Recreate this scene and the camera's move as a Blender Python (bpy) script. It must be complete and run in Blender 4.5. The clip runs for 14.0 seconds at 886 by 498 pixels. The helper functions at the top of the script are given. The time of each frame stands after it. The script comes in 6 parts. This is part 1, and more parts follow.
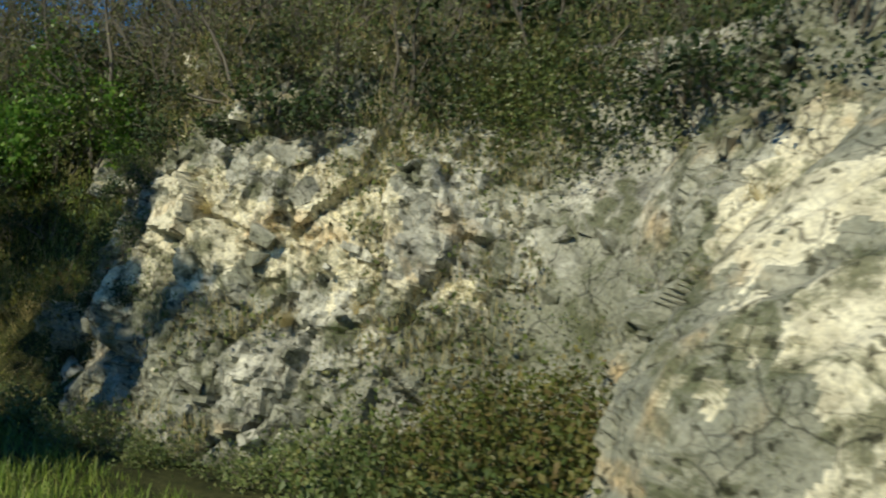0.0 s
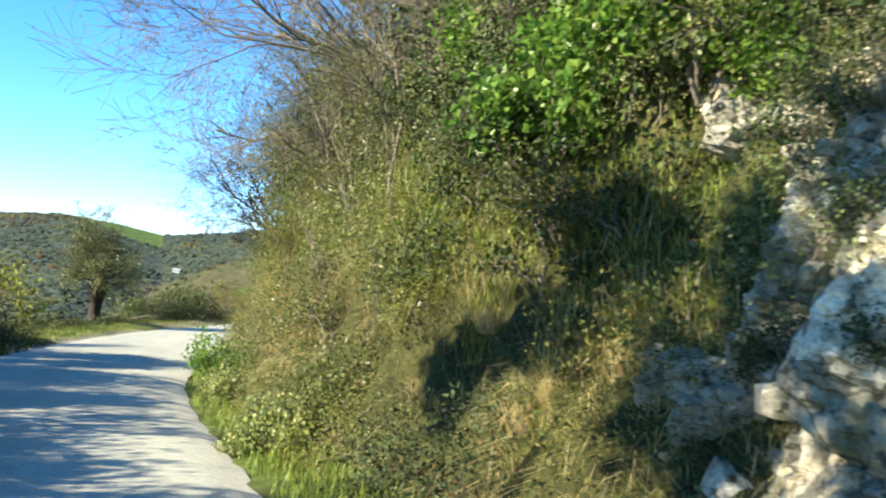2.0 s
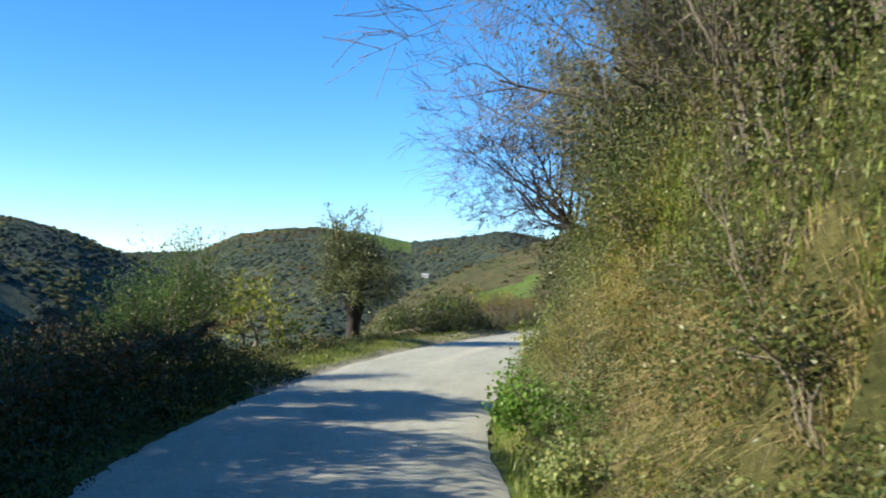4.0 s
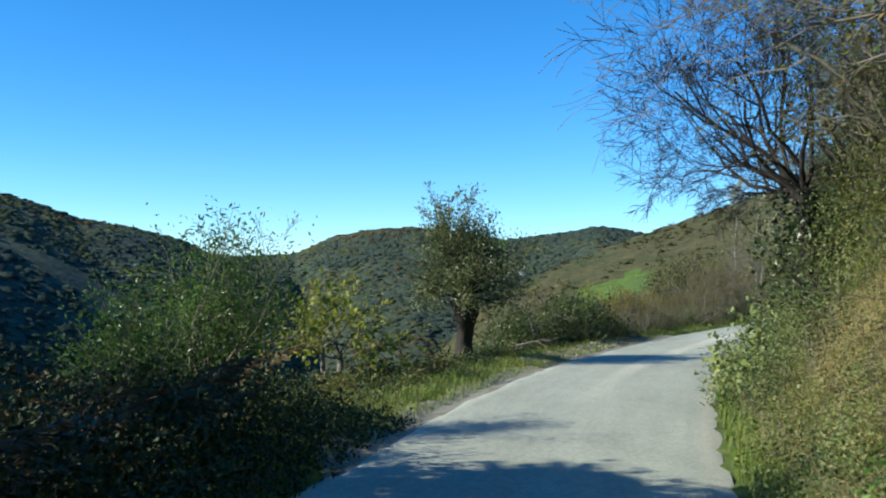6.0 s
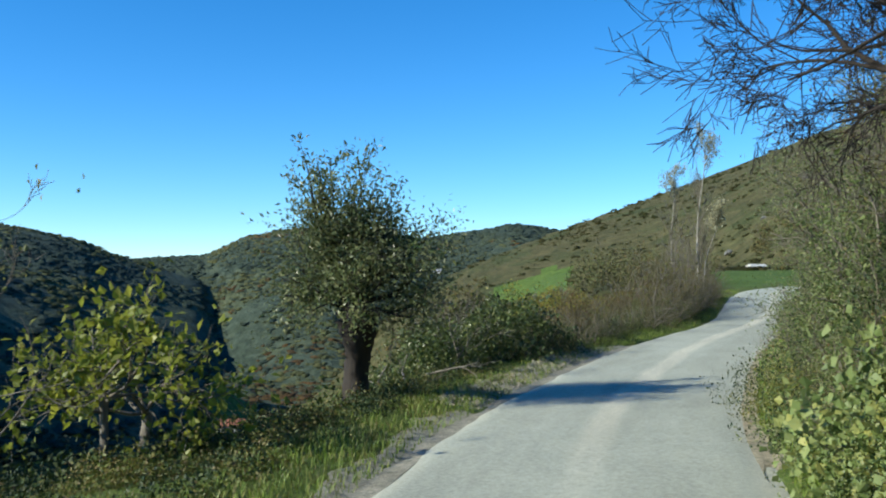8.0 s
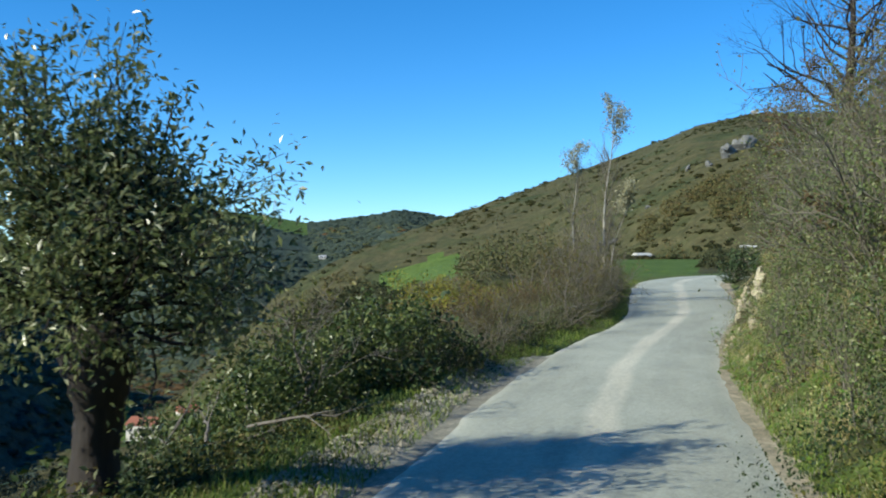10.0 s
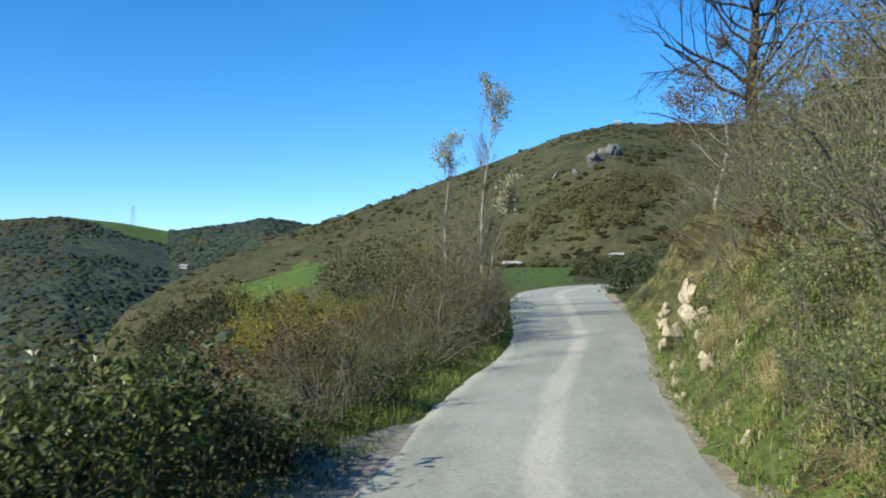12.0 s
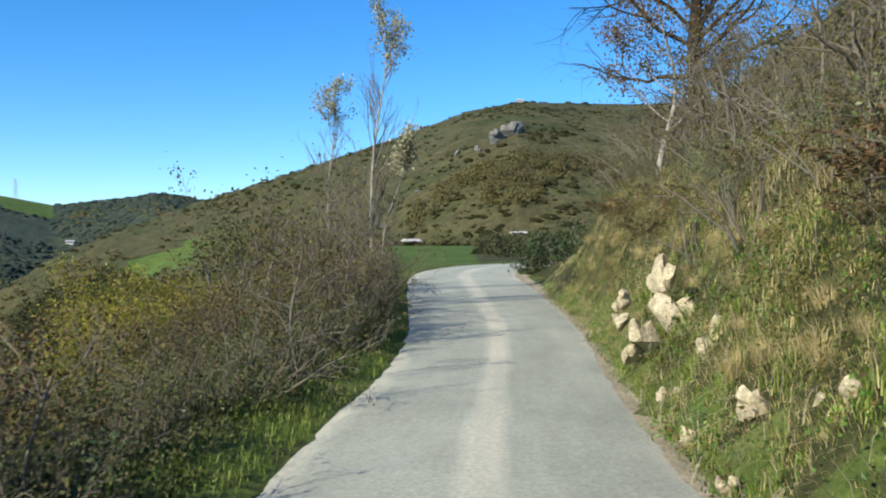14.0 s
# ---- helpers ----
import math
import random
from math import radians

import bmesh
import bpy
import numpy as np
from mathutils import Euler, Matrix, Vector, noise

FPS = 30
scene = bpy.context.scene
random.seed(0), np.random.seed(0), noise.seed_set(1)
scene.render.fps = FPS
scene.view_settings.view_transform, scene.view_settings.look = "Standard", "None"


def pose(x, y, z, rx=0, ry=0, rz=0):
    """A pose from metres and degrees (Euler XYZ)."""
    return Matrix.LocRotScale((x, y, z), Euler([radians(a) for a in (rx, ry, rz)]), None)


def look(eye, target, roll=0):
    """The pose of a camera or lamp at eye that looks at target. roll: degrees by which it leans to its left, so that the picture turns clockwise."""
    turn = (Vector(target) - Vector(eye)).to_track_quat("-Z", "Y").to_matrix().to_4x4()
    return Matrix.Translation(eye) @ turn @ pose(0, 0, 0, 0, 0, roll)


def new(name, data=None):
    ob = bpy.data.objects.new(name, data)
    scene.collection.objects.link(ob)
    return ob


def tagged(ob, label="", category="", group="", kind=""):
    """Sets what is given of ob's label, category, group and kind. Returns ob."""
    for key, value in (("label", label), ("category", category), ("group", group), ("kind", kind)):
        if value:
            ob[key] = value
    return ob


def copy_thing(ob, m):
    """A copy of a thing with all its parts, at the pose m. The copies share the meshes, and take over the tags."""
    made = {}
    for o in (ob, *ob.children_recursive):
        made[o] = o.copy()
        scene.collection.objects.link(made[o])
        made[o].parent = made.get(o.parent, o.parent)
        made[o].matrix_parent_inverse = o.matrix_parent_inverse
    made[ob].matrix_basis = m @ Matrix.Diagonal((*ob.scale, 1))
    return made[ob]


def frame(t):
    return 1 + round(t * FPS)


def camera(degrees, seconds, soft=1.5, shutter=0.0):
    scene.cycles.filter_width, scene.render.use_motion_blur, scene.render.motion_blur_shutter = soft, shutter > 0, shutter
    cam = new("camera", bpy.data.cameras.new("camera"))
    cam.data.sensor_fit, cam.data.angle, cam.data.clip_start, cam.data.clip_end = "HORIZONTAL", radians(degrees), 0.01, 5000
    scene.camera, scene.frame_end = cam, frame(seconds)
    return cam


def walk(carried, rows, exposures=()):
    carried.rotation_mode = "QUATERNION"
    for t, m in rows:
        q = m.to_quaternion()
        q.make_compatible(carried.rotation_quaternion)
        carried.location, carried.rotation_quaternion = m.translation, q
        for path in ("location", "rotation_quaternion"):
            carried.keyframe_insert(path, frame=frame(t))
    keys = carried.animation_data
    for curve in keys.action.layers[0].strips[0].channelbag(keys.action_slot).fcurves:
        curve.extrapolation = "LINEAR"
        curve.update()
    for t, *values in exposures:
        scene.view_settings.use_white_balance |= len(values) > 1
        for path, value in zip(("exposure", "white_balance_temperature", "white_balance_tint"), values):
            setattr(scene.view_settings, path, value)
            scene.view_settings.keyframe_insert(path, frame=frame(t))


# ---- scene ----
cam = camera(49.5, 14.0, soft=2.0, shutter=0.2)
PATH = [
    (0, (0.405, 0.957, 1.533), (0.267, 2.946, 1.692), 5.7),
    (0.5, (-0.382, 2.38, 1.576), (-0.749, 4.341, 1.721), 4.7),
    (1, (-1.302, 3.636, 1.573), (-1.882, 5.546, 1.703), 4.6),
    (1.5, (-2.252, 4.796, 1.558), (-3.025, 6.637, 1.674), 4.4),
    (2, (-3.234, 5.827, 1.565), (-4.172, 7.59, 1.671), 4.2),
    (2.5, (-4.219, 6.775, 1.577), (-5.293, 8.46, 1.679), 3.7),
    (3, (-5.209, 7.733, 1.594), (-6.388, 9.346, 1.686), 3.0),
    (3.5, (-6.233, 8.591, 1.609), (-7.496, 10.14, 1.693), 2.5),
    (4, (-7.33, 9.539, 1.64), (-8.676, 11.016, 1.716), 1.5),
    (6.5, (-13.011, 14.316, 1.681), (-14.499, 15.651, 1.75), 0.4),
    (7, (-14.223, 15.552, 1.69), (-15.667, 16.934, 1.759), 0.4),
    (7.5, (-15.353, 16.832, 1.713), (-16.753, 18.259, 1.783), -0.1),
    (10, (-20.228, 22.88, 1.788), (-21.409, 24.494, 1.825), -0.0),
    (10.5, (-21.235, 24.447, 1.822), (-22.356, 26.102, 1.862), 0.2),
    (11, (-22.155, 26.009, 1.845), (-23.217, 27.703, 1.895), 0.2),
    (11.5, (-23.02, 27.612, 1.867), (-24.018, 29.344, 1.921), 0.1),
    (12, (-23.848, 29.202, 1.884), (-24.798, 30.961, 1.938), -0.3),
    (12.5, (-24.667, 30.915, 1.885), (-25.571, 32.698, 1.935), -0.6),
    (13, (-25.436, 32.667, 1.893), (-26.296, 34.472, 1.93), -0.7),
    (13.5, (-26.161, 34.347, 1.822), (-26.974, 36.174, 1.837), -0.0),
    (14, (-26.755, 35.908, 1.806), (-27.519, 37.756, 1.815), 0.1),
]
EXPOSURES = [(0.0, -0.2, 7200, 0), (0.8, 0.12, 7200, 0), (1.4, 0.78, 7300, 4), (2.1, 1.68, 7600, 10), (2.6, 1.66, 7600, 11), (3.2, 1.42, 7600, 12), (4.0, 0.98, 7250, 11), (6.5, 0.62, 6500, 2), (10.0, 0.46, 6500, 2), (12.0, 0.48, 6600, 6), (14.0, 0.58, 6900, 8)]
walk(cam, [(t, look(eye, target, roll)) for t, eye, target, roll in PATH], EXPOSURES)

# ---------------------------------------------------------------- world and sun
SUN_FROM = Vector((-0.457, -0.89, 0.0)).normalized()
SUN_UP = radians(31)
world = bpy.data.worlds.new("sky")
scene.world = world
world.use_nodes = True
_nt = world.node_tree
_sky = _nt.nodes.new("ShaderNodeTexSky")
_sky.sky_type, _sky.sun_disc = "NISHITA", False
_sky.sun_elevation = SUN_UP
_sky.sun_rotation = math.atan2(SUN_FROM.x, SUN_FROM.y)
_sky.altitude, _sky.air_density, _sky.dust_density, _sky.ozone_density = 400, 0.8, 0.0, 6.0
_hue = _nt.nodes.new("ShaderNodeHueSaturation")
_hue.inputs["Saturation"].default_value = 1.22
_hue.inputs["Hue"].default_value = 0.501
_nt.links.new(_sky.outputs[0], _hue.inputs["Color"])
_nt.links.new(_hue.outputs[0], _nt.nodes["Background"].inputs[0])
_nt.nodes["Background"].inputs[1].default_value = 0.15
sun_data = bpy.data.lights.new("sun", "SUN")
sun_data.energy, sun_data.angle, sun_data.color = 5.0, radians(0.6), (1.0, 0.93, 0.80)
sun = new("sun", sun_data)
_toward = (SUN_FROM * math.cos(SUN_UP) + Vector((0, 0, math.sin(SUN_UP))))
sun.matrix_world = look(_toward * 60, (0, 0, 0))

# ---------------------------------------------------------------- materials


def nodes_of(name):
    m = bpy.data.materials.new(name)
    m.use_nodes = True
    nt = m.node_tree
    return m, nt, nt.nodes["Principled BSDF"]


def ramp(nt, fac, stops):
    r = nt.nodes.new("ShaderNodeValToRGB")
    el = r.color_ramp.elements
    while len(el) < len(stops):
        el.new(0.5)
    for e, (p, c) in zip(el, stops):
        e.position, e.color = p, (*c, 1)
    nt.links.new(fac, r.inputs[0])
    return r.outputs[0]


def noise_tex(nt, scale, detail=6, rough=0.6, vec=None, dist=0.0):
    n = nt.nodes.new("ShaderNodeTexNoise")
    n.inputs["Scale"].default_value, n.inputs["Detail"].default_value = scale, detail
    n.inputs["Roughness"].default_value, n.inputs["Distortion"].default_value = rough, dist
    if vec is not None:
        nt.links.new(vec, n.inputs["Vector"])
    return n.outputs[0]


def coords(nt, kind="Object"):
    return nt.nodes.new("ShaderNodeTexCoord").outputs[kind]


def mixed(nt, fac, a, b, mode="MIX"):
    m = nt.nodes.new("ShaderNodeMix")
    m.data_type, m.blend_type = "RGBA", mode
    for sock, v in ((m.inputs[0], fac), (m.inputs[6], a), (m.inputs[7], b)):
        if isinstance(v, (int, float)):
            sock.default_value = v
        elif isinstance(v, tuple):
            sock.default_value = (*v, 1)
        else:
            nt.links.new(v, sock)
    return m.outputs[2]


def bump(nt, bsdf, height, strength, distance):
    b = nt.nodes.new("ShaderNodeBump")
    b.inputs["Strength"].default_value, b.inputs["Distance"].default_value = strength, distance
    nt.links.new(height, b.inputs["Height"])
    nt.links.new(b.outputs[0], bsdf.inputs["Normal"])


def leaf_material(name, colours, rough=0.5, through_light=0.3, patch=0.35, patch_scale=1.1):
    """Leaves: each leaf has its own tint, and whole sprays drift in colour."""
    m, nt, b = nodes_of(name)
    g = nt.nodes.new("ShaderNodeNewGeometry")
    n = len(colours)
    own = ramp(nt, g.outputs["Random Per Island"], [(k / max(1, n - 1), c) for k, c in enumerate(colours)])
    drift = noise_tex(nt, patch_scale, 3, 0.5, g.outputs["Position"])
    tone = ramp(nt, drift, [(0.3, (1 - patch,) * 3), (0.7, (1 + 0.3 * patch, 1.05, 1.0))])
    col = mixed(nt, 1.0, own, tone, "MULTIPLY")
    nt.links.new(col, b.inputs["Base Color"])
    b.inputs["Roughness"].default_value = rough
    b.inputs["Specular IOR Level"].default_value = 0.35
    t = nt.nodes.new("ShaderNodeBsdfTranslucent")
    nt.links.new(col, t.inputs[0])
    mix = nt.nodes.new("ShaderNodeMixShader")
    mix.inputs[0].default_value = through_light
    nt.links.new(b.outputs[0], mix.inputs[1])
    nt.links.new(t.outputs[0], mix.inputs[2])
    nt.links.new(mix.outputs[0], nt.nodes["Material Output"].inputs[0])
    return m


def crown_material(name, colours, grain=0.9):
    """Tree crowns far off: each has its own tint, broken by clumps of leaf and gaps."""
    m, nt, b = nodes_of(name)
    g = nt.nodes.new("ShaderNodeNewGeometry")
    n = len(colours)
    own = ramp(nt, g.outputs["Random Per Island"], [(k / max(1, n - 1), c) for k, c in enumerate(colours)])
    clump = noise_tex(nt, grain, 5, 0.7, g.outputs["Position"])
    drift = noise_tex(nt, 0.012, 3, 0.5, g.outputs["Position"])
    col = mixed(nt, 1.0, own, ramp(nt, clump, [(0.32, (0.6,) * 3), (0.68, (1.3,) * 3)]), "MULTIPLY")
    col = mixed(nt, 1.0, col, ramp(nt, drift, [(0.35, (0.75, 0.8, 0.85)), (0.65, (1.25, 1.15, 1.0))]), "MULTIPLY")
    nt.links.new(col, b.inputs["Base Color"])
    b.inputs["Roughness"].default_value, b.inputs["Specular IOR Level"].default_value = 0.9, 0.15
    bump(nt, b, clump, 1.0, 0.9)
    t = nt.nodes.new("ShaderNodeBsdfTranslucent")
    nt.links.new(col, t.inputs[0])
    mix = nt.nodes.new("ShaderNodeMixShader")
    mix.inputs[0].default_value = 0.5
    nt.links.new(b.outputs[0], mix.inputs[1])
    nt.links.new(t.outputs[0], mix.inputs[2])
    nt.links.new(mix.outputs[0], nt.nodes["Material Output"].inputs[0])
    return m


def bark_material(name, dark, light, scale=14):
    m, nt, b = nodes_of(name)
    v = coords(nt)
    mp = nt.nodes.new("ShaderNodeMapping")
    mp.inputs["Scale"].default_value = (1, 1, 0.25)
    nt.links.new(v, mp.inputs[0])
    n = noise_tex(nt, scale, 8, 0.65, mp.outputs[0])
    big = noise_tex(nt, 2.2, 3, 0.5, v)
    col = mixed(nt, big, ramp(nt, n, [(0.3, dark), (0.7, light)]), tuple(0.6 * d + 0.2 * l for d, l in zip(dark, light)))
    nt.links.new(col, b.inputs["Base Color"])
    b.inputs["Roughness"].default_value = 0.9
    bump(nt, b, n, 0.8, 0.02)
    return m


def rock_material(name, stops, grey):
    m, nt, b = nodes_of(name)
    v = nt.nodes.new("ShaderNodeNewGeometry").outputs["Position"]
    big = noise_tex(nt, 0.55, 5, 0.6, v, 0.6)
    mid = noise_tex(nt, 2.6, 8, 0.68, v, 0.4)
    fine = noise_tex(nt, 26, 9, 0.72, v)
    col = ramp(nt, mid, stops)
    warm = ramp(nt, noise_tex(nt, 1.15, 4, 0.6, v, 0.8), [(0.58, (0, 0, 0)), (0.72, (0.75,) * 3)])
    col = mixed(nt, warm, col, (0.60, 0.43, 0.22))
    lichen = ramp(nt, big, [(0.42, (0.0,) * 3), (0.56, (grey,) * 3)])
    col = mixed(nt, lichen, col, (0.22, 0.225, 0.165))
    moss = ramp(nt, noise_tex(nt, 2.4, 8, 0.72, v, 0.5), [(0.50, (0.0,) * 3), (0.60, (0.8,) * 3)])
    col = mixed(nt, moss, col, (0.085, 0.095, 0.042))
    wander = nt.nodes.new("ShaderNodeVectorMath")
    wander.operation = "MULTIPLY_ADD"
    nz = nt.nodes.new("ShaderNodeTexNoise")
    nz.inputs["Scale"].default_value, nz.inputs["Detail"].default_value = 3.0, 4
    nt.links.new(v, nz.inputs["Vector"])
    nt.links.new(nz.outputs["Color"], wander.inputs[0])
    wander.inputs[1].default_value = (0.28, 0.28, 0.28)
    nt.links.new(v, wander.inputs[2])
    for scale, wide, deep in ((1.9, 0.024, 0.38), (5.5, 0.035, 0.5)):
        vor = nt.nodes.new("ShaderNodeTexVoronoi")
        vor.feature = "DISTANCE_TO_EDGE"
        vor.inputs["Scale"].default_value = scale
        nt.links.new(wander.outputs[0], vor.inputs["Vector"])
        joint = ramp(nt, vor.outputs["Distance"], [(0.004, (deep,) * 3), (wide, (1,) * 3)])
        some = ramp(nt, noise_tex(nt, 1.3 * scale ** 0.5, 2, 0.5, v), [(0.42, (0,) * 3), (0.55, (1,) * 3)])
        col = mixed(nt, some, col, mixed(nt, 1.0, col, joint, "MULTIPLY"))
    spots = ramp(nt, noise_tex(nt, 11, 3, 0.5, v), [(0.59, (1, 1, 1)), (0.66, (0.28, 0.28, 0.25))])
    col = mixed(nt, 1.0, col, spots, "MULTIPLY")
    col = mixed(nt, 1.0, col, ramp(nt, fine, [(0.28, (0.55,) * 3), (0.65, (1.25,) * 3)]), "MULTIPLY")
    nt.links.new(col, b.inputs["Base Color"])
    b.inputs["Roughness"].default_value = 0.88
    b.inputs["Specular IOR Level"].default_value = 0.3
    h = mixed(nt, 0.35, mid, fine)
    bump(nt, b, h, 0.9, 0.05)
    return m


def asphalt_material():
    m, nt, b = nodes_of("worn_asphalt")
    uv = coords(nt, "UV")
    sep = nt.nodes.new("ShaderNodeSeparateXYZ")
    nt.links.new(uv, sep.inputs[0])
    pos = nt.nodes.new("ShaderNodeNewGeometry").outputs["Position"]
    mp = nt.nodes.new("ShaderNodeMapping")
    mp.inputs["Scale"].default_value = (1.2, 0.16, 1)
    nt.links.new(uv, mp.inputs[0])
    streak = noise_tex(nt, 3.0, 5, 0.6, mp.outputs[0])
    blot = noise_tex(nt, 0.7, 6, 0.65, pos)
    grit = noise_tex(nt, 140, 3, 0.7, pos)
    col = ramp(nt, blot, [(0.3, (0.325, 0.350, 0.290)), (0.7, (0.405, 0.428, 0.357))])
    # pale dust gathers along the middle and on both margins, thinly in the wheel tracks
    wob = nt.nodes.new("ShaderNodeMath")
    wob.operation = "MULTIPLY_ADD"
    nt.links.new(noise_tex(nt, 0.35, 3, 0.5, pos), wob.inputs[0])
    wob.inputs[1].default_value = 0.08
    nt.links.new(sep.outputs[0], wob.inputs[2])
    dust = ramp(nt, wob.outputs[0], [(0.05, (0.9,) * 3), (0.13, (0.12,) * 3), (0.95, (0.12,) * 3), (1.0, (0.7,) * 3)])
    # the pale strip along the middle sets in where the lane straightens
    middle = ramp(nt, wob.outputs[0], [(0.46, (0.0,) * 3), (0.51, (1.0,) * 3), (0.57, (1.0,) * 3), (0.62, (0.0,) * 3)])
    onset = nt.nodes.new("ShaderNodeMapRange")
    onset.inputs["From Min"].default_value, onset.inputs["From Max"].default_value = 16.6, 19.0
    onset.inputs["To Min"].default_value = 0.12
    nt.links.new(sep.outputs[1], onset.inputs["Value"])
    middle = mixed(nt, 1.0, middle, onset.outputs[0], "MULTIPLY")
    dust = mixed(nt, 1.0, dust, middle, "LIGHTEN")
    dust = mixed(nt, 1.0, dust, ramp(nt, streak, [(0.3, (0.35,) * 3), (0.65, (1,) * 3)]), "MULTIPLY")
    col = mixed(nt, dust, col, (0.62, 0.60, 0.48))
    col = mixed(nt, 1.0, col, ramp(nt, grit, [(0.2, (0.65,) * 3), (0.8, (1.25,) * 3)]), "MULTIPLY")
    col = mixed(nt, 1.0, col, ramp(nt, noise_tex(nt, 22, 5, 0.75, pos), [(0.3, (0.70,) * 3), (0.7, (1.22,) * 3)]), "MULTIPLY")
    col = mixed(nt, 1.0, col, ramp(nt, noise_tex(nt, 1.6, 7, 0.75, mp.outputs[0]), [(0.35, (0.80,) * 3), (0.65, (1.10,) * 3)]), "MULTIPLY")
    nt.links.new(col, b.inputs["Base Color"])
    b.inputs["Roughness"].default_value = 0.85
    b.inputs["Specular IOR Level"].default_value = 0.3
    bump(nt, b, grit, 0.6, 0.008)
    return m


def soil_material(name, stops, scale=0.9, fine_scale=18):
    m, nt, b = nodes_of(name)
    pos = nt.nodes.new("ShaderNodeNewGeometry").outputs["Position"]
    n = noise_tex(nt, scale, 8, 0.65, pos, 0.5)
    f = noise_tex(nt, fine_scale, 6, 0.7, pos)
    g = noise_tex(nt, scale * 5, 5, 0.7, pos, 1.0)
    col = mixed(nt, 1.0, ramp(nt, n, stops), ramp(nt, g, [(0.35, (0.6, 0.65, 0.6)), (0.65, (1.3, 1.25, 1.2))]), "MULTIPLY")
    col = mixed(nt, 1.0, col, ramp(nt, f, [(0.25, (0.55,) * 3), (0.75, (1.25,) * 3)]), "MULTIPLY")
    nt.links.new(col, b.inputs["Base Color"])
    b.inputs["Roughness"].default_value = 0.95
    b.inputs["Specular IOR Level"].default_value = 0.15
    bump(nt, b, f, 0.8, 0.5 / fine_scale)
    return m


def plain(name, colour, rough=0.8, var=0.25, scale=6):
    m, nt, b = nodes_of(name)
    n = noise_tex(nt, scale, 6, 0.6, coords(nt))
    nt.links.new(ramp(nt, n, [(0.3, tuple(c * (1 - var) for c in colour)), (0.7, tuple(c * (1 + var) for c in colour))]), b.inputs["Base Color"])
    b.inputs["Roughness"].default_value = rough
    return m


M_ROCK = rock_material("weathered_limestone", [(0.28, (0.11, 0.11, 0.092)), (0.42, (0.33, 0.325, 0.275)), (0.56, (0.54, 0.53, 0.44)), (0.74, (0.82, 0.80, 0.68))], 0.9)
M_ROCK_GREY = rock_material("lichened_limestone", [(0.30, (0.16, 0.165, 0.13)), (0.45, (0.27, 0.275, 0.215)), (0.58, (0.34, 0.335, 0.26)), (0.75, (0.46, 0.44, 0.33))], 0.3)
M_ROCK_FRESH = rock_material("fresh_limestone", [(0.30, (0.40, 0.36, 0.26)), (0.45, (0.68, 0.63, 0.46)), (0.6, (0.82, 0.77, 0.58)), (0.75, (0.88, 0.84, 0.66))], 0.15)
M_ROAD = asphalt_material()
M_VERGE = soil_material("verge_soil", [(0.3, (0.060, 0.052, 0.030)), (0.5, (0.09, 0.135, 0.03)), (0.7, (0.13, 0.15, 0.05))])
# soil coloured darker than the verge so gaps between bank plants read as shade
M_BANK = soil_material("bank_soil_gap_shade", [(0.3, (0.026, 0.028, 0.012)), (0.5, (0.050, 0.056, 0.020)), (0.7, (0.095, 0.095, 0.038))], 1.3)
M_HEATH = soil_material("heath", [(0.25, (0.032, 0.046, 0.020)), (0.40, (0.064, 0.076, 0.032)), (0.52, (0.092, 0.086, 0.042)), (0.66, (0.062, 0.072, 0.030)), (0.8, (0.15, 0.135, 0.078))], 0.035, 0.6)
M_MEADOW = soil_material("meadow", [(0.3, (0.070, 0.125, 0.028)), (0.7, (0.105, 0.160, 0.038))], 0.06, 1.2)
# bluish floor colour stands in for haze over the far hills
M_HAZY_FLOOR = soil_material("hazy_wood_floor", [(0.3, (0.042, 0.064, 0.055)), (0.5, (0.054, 0.076, 0.058)), (0.68, (0.090, 0.108, 0.060))], 0.02, 0.25)
M_GRAVEL = soil_material("gravel", [(0.3, (0.26, 0.24, 0.20)), (0.7, (0.46, 0.43, 0.36))], 2.5, 40)
M_BARK = bark_material("grey_bark", (0.10, 0.085, 0.07), (0.26, 0.235, 0.20))
M_BARK_DARK = bark_material("dark_bark", (0.012, 0.009, 0.007), (0.042, 0.032, 0.026))
M_BARK_PALE = bark_material("pale_bark", (0.24, 0.225, 0.19), (0.48, 0.46, 0.41))
M_TWIG = bark_material("grey_brown_twigs", (0.11, 0.097, 0.074), (0.25, 0.225, 0.175), 30)
M_BRAMBLE = leaf_material("bramble_leaves", [(0.015, 0.030, 0.010), (0.025, 0.054, 0.014), (0.040, 0.076, 0.021), (0.066, 0.088, 0.027)], 0.6, 0.12)
M_OLIVE = leaf_material("grey_green_leaves", [(0.105, 0.165, 0.050), (0.160, 0.235, 0.076), (0.220, 0.290, 0.105), (0.37, 0.41, 0.19)], 0.42, 0.40, 0.5)
M_BRIGHT = leaf_material("fresh_green_leaves", [(0.06, 0.15, 0.022), (0.10, 0.235, 0.035), (0.15, 0.31, 0.05), (0.25, 0.40, 0.075)], 0.36, 0.45)
M_LIME = leaf_material("lime_leaves", [(0.11, 0.15, 0.03), (0.16, 0.19, 0.042), (0.22, 0.23, 0.055), (0.28, 0.26, 0.065)], 0.45, 0.45)
M_BROWNLEAF = leaf_material("brown_leaves", [(0.11, 0.065, 0.025), (0.16, 0.095, 0.035), (0.20, 0.135, 0.05), (0.11, 0.095, 0.038)], 0.6)
